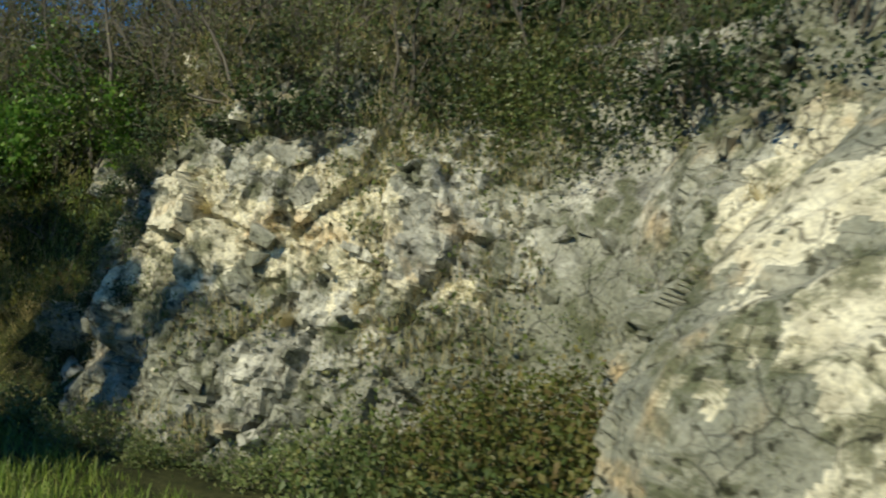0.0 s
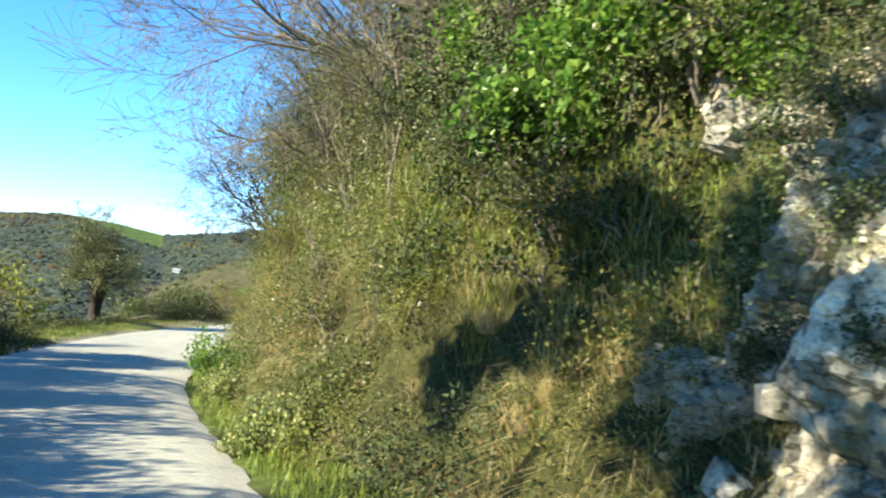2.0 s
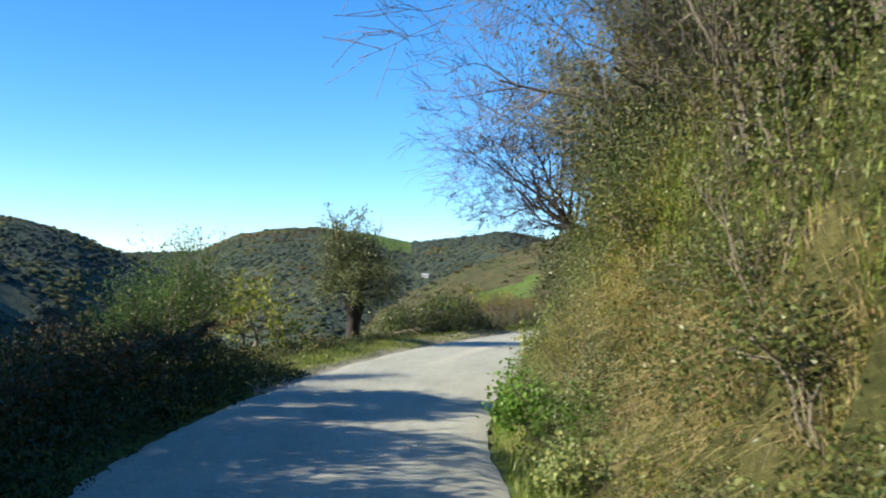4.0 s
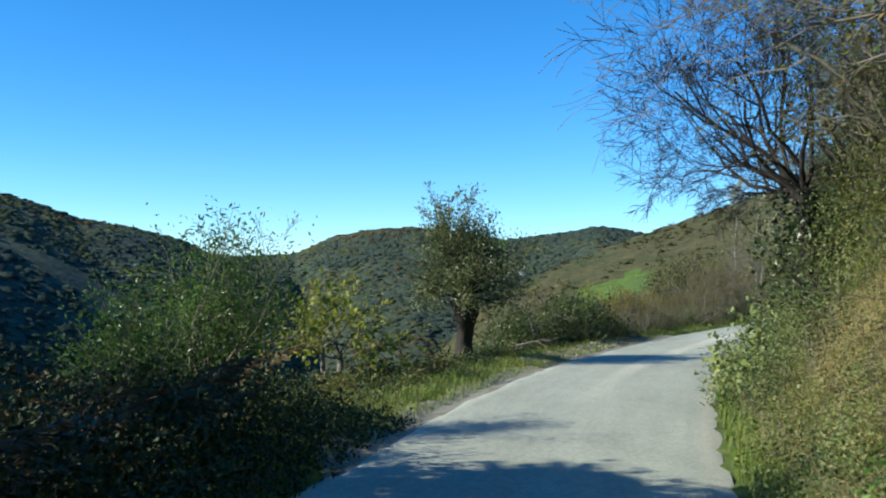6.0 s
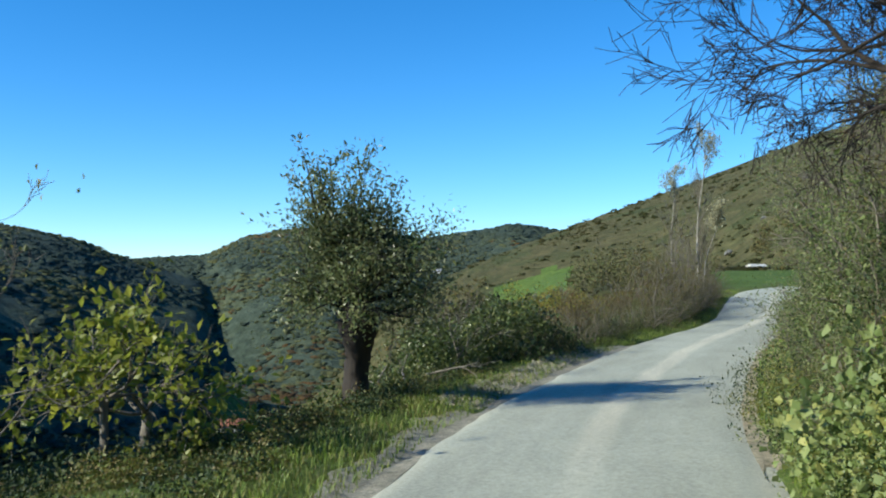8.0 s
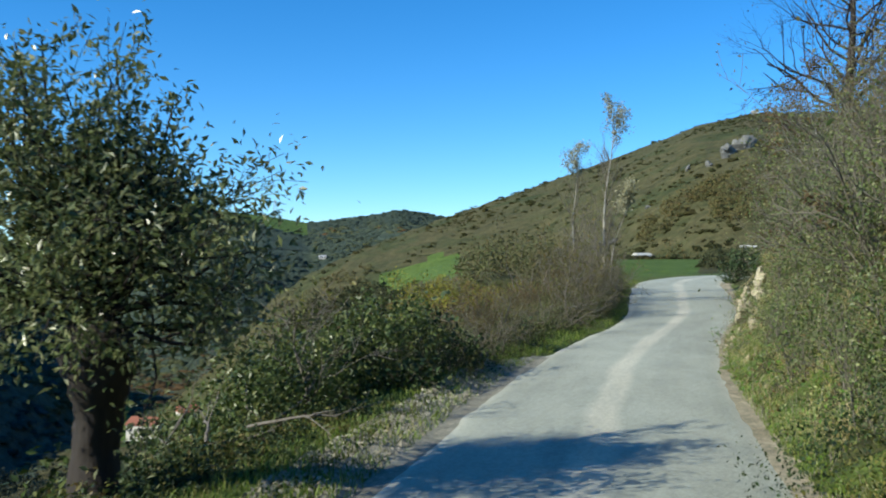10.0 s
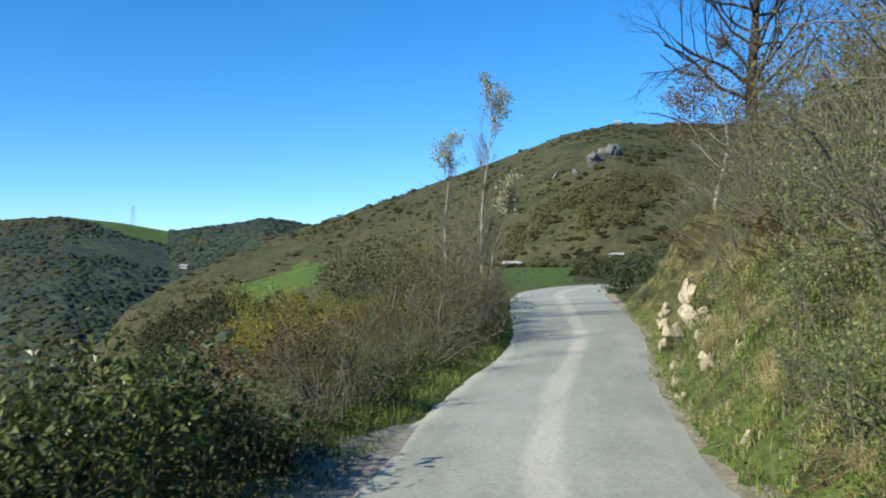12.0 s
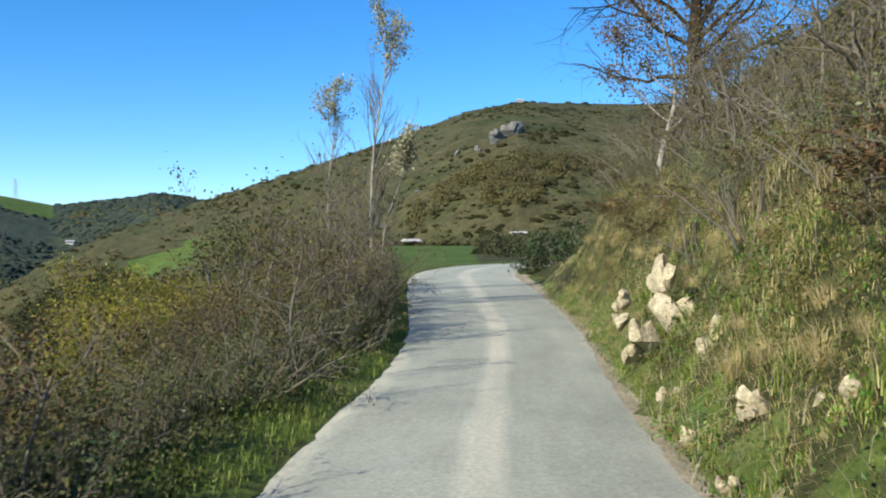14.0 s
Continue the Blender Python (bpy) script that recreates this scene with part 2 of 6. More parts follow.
M_FERN = leaf_material("rusty_fern", [(0.10, 0.055, 0.024), (0.15, 0.085, 0.035), (0.13, 0.10, 0.045), (0.07, 0.075, 0.028)], 0.7, 0.12)
M_STRAW = leaf_material("straw_blades", [(0.42, 0.34, 0.155), (0.58, 0.48, 0.24), (0.70, 0.60, 0.33), (0.34, 0.33, 0.13)], 0.6, 0.22, 0.25)
M_GRASS = leaf_material("grass_blades", [(0.10, 0.17, 0.022), (0.14, 0.22, 0.032), (0.19, 0.27, 0.045), (0.30, 0.32, 0.10)], 0.5, 0.22, 0.25)
M_TURF = leaf_material("turf_blades", [(0.11, 0.15, 0.035), (0.17, 0.21, 0.05), (0.25, 0.27, 0.085), (0.38, 0.35, 0.15)], 0.5, 0.25, 0.5)
M_MALLOW = leaf_material("pale_vine_leaves", [(0.14, 0.21, 0.065), (0.22, 0.30, 0.10), (0.31, 0.38, 0.15), (0.38, 0.40, 0.12)], 0.45, 0.34)
M_IVY = leaf_material("ivy_leaves", [(0.012, 0.026, 0.010), (0.022, 0.045, 0.014), (0.04, 0.065, 0.02)], 0.35, 0.12)
M_POLLARD = leaf_material("pollard_leaves", [(0.075, 0.11, 0.04), (0.125, 0.165, 0.065), (0.19, 0.225, 0.095), (0.30, 0.32, 0.17)], 0.28, 0.35)
M_POPLAR = leaf_material("poplar_leaves", [(0.30, 0.31, 0.19), (0.40, 0.40, 0.26), (0.50, 0.48, 0.33)], 0.4, 0.3)
# far and valley crowns: the blue of haze is mixed into the base colours
M_HAZY_WOODS = crown_material("hazy_woodland_crowns", [(0.060, 0.094, 0.088), (0.072, 0.106, 0.090), (0.084, 0.118, 0.088), (0.064, 0.098, 0.092)], 0.5)
M_VALLEY = leaf_material("hazy_valley_crowns", [(0.030, 0.048, 0.040), (0.040, 0.058, 0.044), (0.050, 0.068, 0.046)], 0.95, 0.3, 0.5, 0.016)
M_SCRUB = leaf_material("hillside_scrub", [(0.050, 0.062, 0.027), (0.060, 0.070, 0.030), (0.070, 0.075, 0.034)], 0.95, 0.35, 0.4, 0.02)
M_SLOPE = leaf_material("slope_scrub", [(0.075, 0.085, 0.03), (0.11, 0.115, 0.04), (0.14, 0.13, 0.045), (0.16, 0.105, 0.04)], 0.8, 0.15, 0.4, 0.05)
M_HEDGE = leaf_material("withering_shrub_leaves", [(0.078, 0.092, 0.032), (0.112, 0.125, 0.040), (0.128, 0.110, 0.048), (0.092, 0.124, 0.036)], 0.65, 0.25, 0.4)
M_WILLOW = leaf_material("willow_leaves", [(0.035, 0.085, 0.018), (0.06, 0.135, 0.026), (0.11, 0.205, 0.038), (0.22, 0.32, 0.08)], 0.3, 0.36)
M_FIG = leaf_material("fig_leaves", [(0.15, 0.205, 0.03), (0.24, 0.29, 0.04), (0.35, 0.37, 0.06), (0.11, 0.155, 0.03)], 0.42, 0.5)
M_THICKET = leaf_material("thicket_leaves", [(0.045, 0.075, 0.022), (0.075, 0.12, 0.032), (0.12, 0.17, 0.046), (0.19, 0.22, 0.07)], 0.38, 0.28, 0.5)
M_HEAP = leaf_material("rank_herbs", [(0.07, 0.11, 0.025), (0.12, 0.16, 0.035), (0.20, 0.20, 0.06), (0.16, 0.12, 0.05)], 0.5, 0.3, 0.5)
M_AUTUMN = leaf_material("autumn_leaves", [(0.24, 0.27, 0.035), (0.32, 0.31, 0.04), (0.33, 0.25, 0.045), (0.20, 0.28, 0.035)], 0.5, 0.4)
M_COPSE = crown_material("copse_crowns", [(0.110, 0.134, 0.074), (0.128, 0.148, 0.076), (0.146, 0.160, 0.078)], 0.5)
M_RUST = crown_material("rusty_crowns", [(0.125, 0.090, 0.050), (0.150, 0.094, 0.046), (0.105, 0.095, 0.052)], 0.5)
M_BROOM = crown_material("heath_scrub_crowns", [(0.055, 0.066, 0.028), (0.070, 0.080, 0.034), (0.085, 0.082, 0.036)], 2.0)
M_TAWNY = leaf_material("tawny_leaves", [(0.12, 0.105, 0.04), (0.16, 0.145, 0.05), (0.13, 0.15, 0.048), (0.18, 0.135, 0.05)], 0.6, 0.3)
M_WHITE = plain("white_plaster", (0.52, 0.51, 0.47), 0.8, 0.1)
M_TILE = plain("red_roof_tiles", (0.24, 0.09, 0.055), 0.8, 0.3, 3)
M_DARKOPEN = plain("dark_window_glass", (0.03, 0.035, 0.045), 0.15, 0.2)
M_STEEL = plain("grey_steel", (0.35, 0.36, 0.37), 0.5, 0.1)

# ---------------------------------------------------------------- mesh helpers


def mesh_of(name, V, faces, mats, index=None, smooth=False, uv=None):
    """A mesh from arrays: V (n, 3), faces a list of (k, m) index arrays."""
    me = bpy.data.meshes.new(name)
    V = np.asarray(V, np.float32).reshape(-1, 3)
    faces = [np.asarray(f, np.int32) for f in faces if len(f)]
    loops = np.concatenate([f.ravel() for f in faces])
    sizes = np.concatenate([np.full(len(f), f.shape[1], np.int32) for f in faces])
    me.vertices.add(len(V))
    me.vertices.foreach_set("co", V.ravel())
    me.loops.add(len(loops))
    me.loops.foreach_set("vertex_index", loops)
    me.polygons.add(len(sizes))
    me.polygons.foreach_set("loop_start", (np.cumsum(sizes) - sizes).astype(np.int32))
    me.polygons.foreach_set("loop_total", sizes)
    for mt in mats if isinstance(mats, (list, tuple)) else [mats]:
        me.materials.append(mt)
    if index is not None:
        me.polygons.foreach_set("material_index", np.asarray(index, np.int32))
    me.polygons.foreach_set("use_smooth", np.full(len(sizes), smooth))
    if uv is not None:
        lay = me.uv_layers.new(name="UVMap")
        lay.data.foreach_set("uv", np.asarray(uv, np.float32)[loops].ravel())
    me.update(calc_edges=True)
    return me


def part(name, me, parent, label=""):
    ob = new(name, me)
    ob.parent = parent
    if label:
        ob["label"] = label
    return ob


def thing(name, label, category, group="", kind="", at=(0, 0, 0)):
    ob = new(name)
    ob.empty_display_size = 0.2
    ob.location = at
    return tagged(ob, label, category, group, kind)


def grid_faces(nu, nv):
    i = np.arange((nu - 1) * (nv - 1))
    a = (i // (nv - 1)) * nv + i % (nv - 1)
    return np.stack([a, a + nv, a + nv + 1, a + 1], 1)


class Tubes:
    """Gathers tapered limbs: each a polyline with a radius at every point."""

    def __init__(self):
        self.V, self.F, self.n = [], [], 0

    def add(self, pts, rad, sides=5, cap=True):
        pts = np.asarray(pts, float)
        k = len(pts)
        tan = np.gradient(pts, axis=0)
        tan /= np.linalg.norm(tan, axis=1, keepdims=True) + 1e-9
        ref = np.array([0.31, 0.87, 0.11]) if abs(tan[0, 2]) > 0.8 else np.array([0.1, 0.05, 1.0])
        a = np.cross(tan, ref)
        a /= np.linalg.norm(a, axis=1, keepdims=True) + 1e-9
        b = np.cross(tan, a)
        ang = np.arange(sides) / sides * 2 * np.pi
        ring = pts[:, None] + np.asarray(rad)[:, None, None] * (np.cos(ang)[None, :, None] * a[:, None] + np.sin(ang)[None, :, None] * b[:, None])
        base = self.n
        i = np.arange(k - 1)[:, None] * sides + np.arange(sides)[None]
        j = np.arange(k - 1)[:, None] * sides + (np.arange(sides)[None] + 1) % sides
        self.F.append(np.stack([i, j, j + sides, i + sides], -1).reshape(-1, 4) + base)
        self.V.append(ring.reshape(-1, 3))
        self.n += k * sides

    def mesh(self, name, mat, smooth=True):
        return mesh_of(name, np.concatenate(self.V), [np.concatenate(self.F)], mat, smooth=smooth)


def leaves(rng, P, size, mat, name="foliage", aspect=0.6, droop=0.0, outward=None, spread=1.0, facing=None):
    """One four-cornered leaf, folded along its rib, at each point."""
    n = len(P)
    d = rng.normal(size=(n, 3))
    if outward is not None:
        d = d * spread + outward
    d[:, 2] -= droop
    d /= np.linalg.norm(d, axis=1, keepdims=True) + 1e-9
    nn = rng.normal(size=(n, 3)) + np.array([0, 0, 0.9]) if facing is None else rng.normal(size=(n, 3)) * 0.7 + facing
    side = np.cross(d, nn)
    side /= np.linalg.norm(side, axis=1, keepdims=True) + 1e-9
    up = np.cross(side, d)
    s = size * rng.uniform(0.55, 1.3, n)[:, None]
    v = np.stack([P, P + d * s * 0.45 + side * s * aspect * 0.5 + up * s * 0.1, P + d * s, P + d * s * 0.45 - side * s * aspect * 0.5 + up * s * 0.1], 1)
    q = np.arange(n)[:, None] * 4
    return mesh_of(name, v.reshape(-1, 3), [q + np.array([0, 1, 2, 3])], mat)


def blades(rng, P, length, width, lean, mat, name, lean_dir=None, droop=0.5):
    """Grass blades of three faces each, bent over by their own weight."""
    n = len(P)
    L = length * rng.uniform(0.5, 1.3, n)[:, None]
    a = rng.uniform(0, 2 * np.pi, n)
    h = np.stack([np.cos(a), np.sin(a), np.zeros(n)], 1)
    if lean_dir is not None:
        h = h * 0.7 + lean_dir
        h /= np.linalg.norm(h, axis=1, keepdims=True) + 1e-9
    k = lean * rng.uniform(0.3, 1.4, n)[:, None]
    side = np.stack([-h[:, 1], h[:, 0], np.zeros(n)], 1) * width * rng.uniform(0.6, 1.3, n)[:, None] * 0.5
    up = np.array([0, 0, 1.0])
    mid = P + L * 0.55 * (up * (1 - 0.3 * k) + h * k * 0.6)
    tip = P + L * (up * (1 - droop * k) + h * k * 1.35)
    v = np.stack([P - side, P + side, mid + side * 0.8, mid - side * 0.8, tip], 1).reshape(-1, 3)
    q = np.arange(n)[:, None] * 5
    return mesh_of(name, v, [q + np.array([0, 1, 2, 3]), q + np.array([3, 2, 4])], mat)


def grow(rng, tubes, start, way, length, radius, depth, tips, bend=0.25, up=0.15, kids=(3, 5), sides=5, shrink=0.62, wide=0.8, steps=5):
    """A limb with its side branches; the ends and points along thin twigs are gathered in tips."""
    p, d = np.array(start, float), np.array(way, float)
    d /= np.linalg.norm(d)
    pts, step = [p.copy()], length / steps
    for _ in range(steps):
        d = d + rng.normal(size=3) * bend + np.array([0, 0, up])
        d /= np.linalg.norm(d)
        p = p + d * step
        pts.append(p.copy())
    pts = np.array(pts)
    rad = np.maximum(radius * np.linspace(1, 0.45 if depth else 0.3, len(pts)), 0.0028)
    tubes.add(pts, rad, max(3, sides))
    if depth <= 1:
        tips.extend((q, d.copy()) for q in pts[1:])
    if depth:
        for _ in range(int(rng.integers(kids[0], kids[1] + 1))):
            f = rng.uniform(0.35, 1.0)
            k = f * (len(pts) - 1)
            i = min(int(k), len(pts) - 2)
            q = pts[i] + (pts[i + 1] - pts[i]) * (k - i)
            t = pts[i + 1] - pts[i]
            t /= np.linalg.norm(t)
            o = rng.normal(size=3)
            o -= t * (o @ t)
            o /= np.linalg.norm(o)
            grow(rng, tubes, q, t + o * wide * rng.uniform(0.6, 1.2), length * shrink * rng.uniform(0.7, 1.15), rad[i] * 0.6, depth - 1, tips, bend, up, kids, max(3, sides - 1), shrink, wide, max(2, steps - 1) if depth > 1 else 2)


def tip_points(rng, tips, n, scatter):
    q = np.array([t[0] for t in tips])
    w = np.array([t[1] for t in tips])
    i = rng.integers(0, len(q), n)
    return q[i] + rng.normal(size=(n, 3)) * scatter, w[i]


# ---------------------------------------------------------------- the road's line
CONTROL = [(13, -24), (9.0, -14), (5.0, -6.5), (0.6, 0.8), (-3.4, 5.5), (-8.1, 9.75), (-13.6, 14.7), (-16.5, 18.0), (-19.5, 22.2), (-22.4, 26.9), (-24.75, 31.7),
           (-27.4, 37.8), (-29.9, 44.6), (-32.1, 51.3), (-34.2, 57.2), (-36.6, 63.0), (-40.2, 71.5), (-43.4, 79.0), (-45.3, 85.0), (-45.4, 91.0), (-43.2, 97.0), (-37.0, 103.0), (-26.0, 107.0), (-10, 109.0)]


def spline(P, per=14):
    P = np.array(P, float)
    Q = np.vstack([2 * P[0] - P[1], P, 2 * P[-1] - P[-2]])
    t = np.linspace(0, 1, per, endpoint=False)[:, None]
    out = []
    for k in range(1, len(Q) - 2):
        a, b, c, d = Q[k - 1], Q[k], Q[k + 1], Q[k + 2]
        out.append(0.5 * (2 * b + (c - a) * t + (2 * a - 5 * b + 4 * c - d) * t**2 + (3 * b - a - 3 * c + d) * t**3))
    return np.vstack([*out, P[-1:]])


LINE = spline(CONTROL)
SEG = np.diff(LINE, axis=0)
SLEN = np.linalg.norm(SEG, axis=1)
SCUM = np.concatenate([[0], np.cumsum(SLEN)])
HALF = 1.75


def extra(s):
    """How far each edge lies beyond its usual place: the lane widens before the far bend."""
    return np.interp(s, WIDE_S, [0.0, 0.35, 0.75, 0.95, 0.95, 0.5])


def rise(s):
    """Height of the lane's middle along it."""
    return np.interp(s, RISE_S, [0.0, 0.08, 0.30, 0.62, 1.05, 1.45])


def road_sd(x, y):
    """Distance along the road's middle, and to its right, of places on the plan, as if the lane were equally wide all along."""
    s, d = raw_sd(x, y)
    e, a = extra(s), np.abs(d)
    return s, np.sign(d) * np.where(a < HALF + e, a * HALF / (HALF + e), a - e)


def raw_sd(x, y):
    p = np.stack([np.ravel(x), np.ravel(y)], 1).astype(float)
    s, d = np.empty(len(p)), np.empty(len(p))
    for c in range(0, len(p), 20000):
        q = p[c:c + 20000]
        k = np.argmin(((q[:, None] - LINE[None]) ** 2).sum(-1), 1)
        best = None
        for kk in (np.clip(k - 1, 0, len(SEG) - 1), np.clip(k, 0, len(SEG) - 1)):
            f = np.clip(((q - LINE[kk]) * SEG[kk]).sum(1) / SLEN[kk] ** 2, 0, 1)
            off = q - LINE[kk] - SEG[kk] * f[:, None]
            dist = np.linalg.norm(off, axis=1)
            sgn = np.sign(SEG[kk, 1] * off[:, 0] - SEG[kk, 0] * off[:, 1])
            res = (dist, SCUM[kk] + f * SLEN[kk], sgn * dist)
            best = res if best is None else tuple(np.where(dist < best[0], r, o) for r, o in zip(res, best))
        s[c:c + 20000], d[c:c + 20000] = best[1], best[2]
    return s, d


WIDE_S = [float(raw_sd([x], [y])[0][0]) for x, y in [(-31.5, 50), (-34.6, 58), (-38.4, 67), (-42.4, 76.5), (-45.4, 90), (-36, 103.5)]]
RISE_S = [float(raw_sd([x], [y])[0][0]) for x, y in [(-31.5, 50), (-34.6, 58), (-38.4, 67), (-43.4, 79), (-45.4, 90), (-36, 103.5)]]


def on_road(s, d):
    """The plan's place at a distance along the road and to its right."""
    k = np.clip(np.searchsorted(SCUM, s) - 1, 0, len(SEG) - 1)
    u = SEG[k] / SLEN[k][..., None]
    p = LINE[k] + u * (np.asarray(s) - SCUM[k])[..., None]
    d = np.asarray(d, float)
    d = d + np.sign(d) * extra(s) * np.minimum(np.abs(d) / HALF, 1)
    return p + np.stack([u[..., 1], -u[..., 0]], -1) * np.asarray(d)[..., None]


def S(x, y):
    return float(road_sd([x], [y])[0][0])


# ---------------------------------------------------------------- smooth noise and height of the ground
def hash3(i, j, k, seed):
    h = (i.astype(np.int64) * 374761393 + j.astype(np.int64) * 668265263 + k.astype(np.int64) * 2147483647 + seed * 974634777) & 0x7FFFFFFF
    h = ((h ^ (h >> 13)) * 1274126177) & 0x7FFFFFFF
    h = ((h ^ (h >> 16)) * 668265263) & 0x7FFFFFFF
    return ((h ^ (h >> 15)) & 0xFFFFFF) / 0xFFFFFF


def vnoise(x, y, scale, seed=0, octaves=4):
    """Value noise on the plan, from -1 to 1."""
    out, amp, tot = 0.0, 1.0, 0.0
    for o in range(octaves):
        fx, fy = x * scale, y * scale
        i, j = np.floor(fx), np.floor(fy)
        u, v = fx - i, fy - j
        u, v = u * u * (3 - 2 * u), v * v * (3 - 2 * v)
        z = np.zeros_like(i)
        a, b = hash3(i, j, z, seed + o), hash3(i + 1, j, z, seed + o)
        c, d = hash3(i, j + 1, z, seed + o), hash3(i + 1, j + 1, z, seed + o)
        out = out + amp * ((a + (b - a) * u) * (1 - v) + (c + (d - c) * u) * v)
        tot, amp, scale = tot + amp, amp * 0.5, scale * 2.03
    return 2 * out / tot - 1


def smooth(a, b, x):
    t = np.clip((x - a) / (b - a), 0, 1)
    return t * t * (3 - 2 * t)


# right bank: place on the road, start from the middle, width and height of the steep part, slope above
BANK = [((9, -14), 4.4, 1.4, 4.0, 0.6), ((3, -3), 5.0, 1.4, 4.2, 0.6), ((0.6, 0.8), 7.0, 1.2, 4.3, 0.6), ((-1.2, 3.0), 6.9, 1.2, 4.2, 0.6), ((-3.4, 5.5), 5.6, 1.2, 4.0, 0.65), ((-6.0, 8.0), 4.2, 1.0, 3.8, 0.7),
        ((-8.1, 9.75), 3.2, 1.0, 3.6, 0.75), ((-11, 12.4), 2.75, 0.9, 3.4, 0.8), ((-16.5, 18), 2.65, 1.0, 2.9, 0.8), ((-21, 24.5), 2.5, 1.2, 2.7, 0.8), ((-24.75, 31.7), 2.25, 1.6, 2.5, 0.8),
        ((-28.5, 40.5), 2.1, 1.9, 2.5, 0.8), ((-32.6, 52), 2.1, 2.2, 3.2, 0.85), ((-38, 68), 2.1, 2.6, 4.2, 0.85), ((-43.0, 78), 2.4, 3.2, 1.8, 0.40), ((-45.3, 86), 2.6, 3.0, 1.0, 0.25), ((-37, 103), 3.0, 4.0, 0.6, 0.1)]
BS = np.array([S(*b[0]) for b in BANK])
BV = np.array([b[1:] for b in BANK])
# left side: place, width of the level verge, slope of the drop
DROP = [((9, -14), 1.2, 0.7), ((-13, 14), 1.0, 0.9), ((-17.5, 19.3), 1.4, 0.9), ((-20.5, 23.8), 3.0, 0.9), ((-22.6, 27.2), 1.9, 0.95), ((-24.75, 31.7), 1.6, 0.95), ((-29, 42), 1.0, 0.9), ((-36, 63), 1.6, 0.5), ((-45, 84), 2.5, 0.10), ((-37, 103), 6.0, 0.02)]
DS = np.array([S(*b[0]) for b in DROP])
DV = np.array([b[1:] for b in DROP])

# far hills, seen from the middle of the walk: bearing to the left of +y, degrees above eye level
ORIGIN = np.array([-26.0, 34.0])
HILLS = [
    (lambda a: np.interp(a, [-60, -20, 30, 47, 60], [330, 400, 430, 340, 300]), 0.30, 0.3,
     [(-60, 3), (-20, 6.0), (0, 7.6), (10, 8.6), (18, 8.9), (21, 8.4), (25.3, 6.8), (30, 5.2), (36, 3.2), (41.5, 1.15), (44.4, -0.2), (47, -1.9), (50, -5.5), (54, -9), (60, -11), (90, -11)]),
    (lambda a: 850 + 0 * a, 0.30, 0.4,
     [(10, 2.0), (33, 3.0), (36, 3.3), (38.7, 3.8), (41, 3.4), (44.4, 2.95), (47, 3.4), (50, 3.7), (53, 3.5), (55.3, 3.0), (57.3, 2.0), (61.4, 1.8), (64, 1.6), (75, 1.2), (110, 1)]),
    (lambda a: 720 + 0 * a, 0.35, 0.4, [(54, -3), (58, 0.6), (61.8, 1.9), (62.8, 2.2), (64.5, 2.9), (67, 3.5), (70, 4.0), (73, 5.0), (80, 6.5), (110, 7.5), (140, 5)]),
    (lambda a: 400 + 0 * a, 0.38, 0.4, [(52, -9), (57, -5.5), (59.5, -3.3), (62, -1.5), (66, 0.3), (69, 1.3), (73, 3.0), (80, 5.0), (110, 6.0), (140, 4)]),
]
FLOOR = -52.0


def hill_heights(x, y):
    dx, dy = x - ORIGIN[0], y - ORIGIN[1]
    r, a = np.hypot(dx, dy), np.degrees(np.arctan2(-dx, dy))
    out = []
    for n, (dist, front, back, table) in enumerate(HILLS):
        t = np.array(table, float)
        R = dist(a)
        crest = (1.8 if n == 0 else -3.2) + np.tan(np.radians(np.interp(a, t[:, 0], t[:, 1], left=-12, right=t[-1, 1]))) * R
        rough = vnoise(x, y, 0.012, 20 + n, 4) * np.minimum(14, 0.02 * np.abs(R - r) + 1.0) * smooth(0, 60, np.abs(R - r))
        gap = R - r
        z = crest - np.where(gap > 0, front * gap * (0.55 + 0.45 * np.clip(gap / 300, 0, 1)), -back * gap) + rough
        out.append(np.where((a < t[0, 0] - 8) | (a > t[-1, 0] + 10), FLOOR - 5, z))
    return np.array(out)


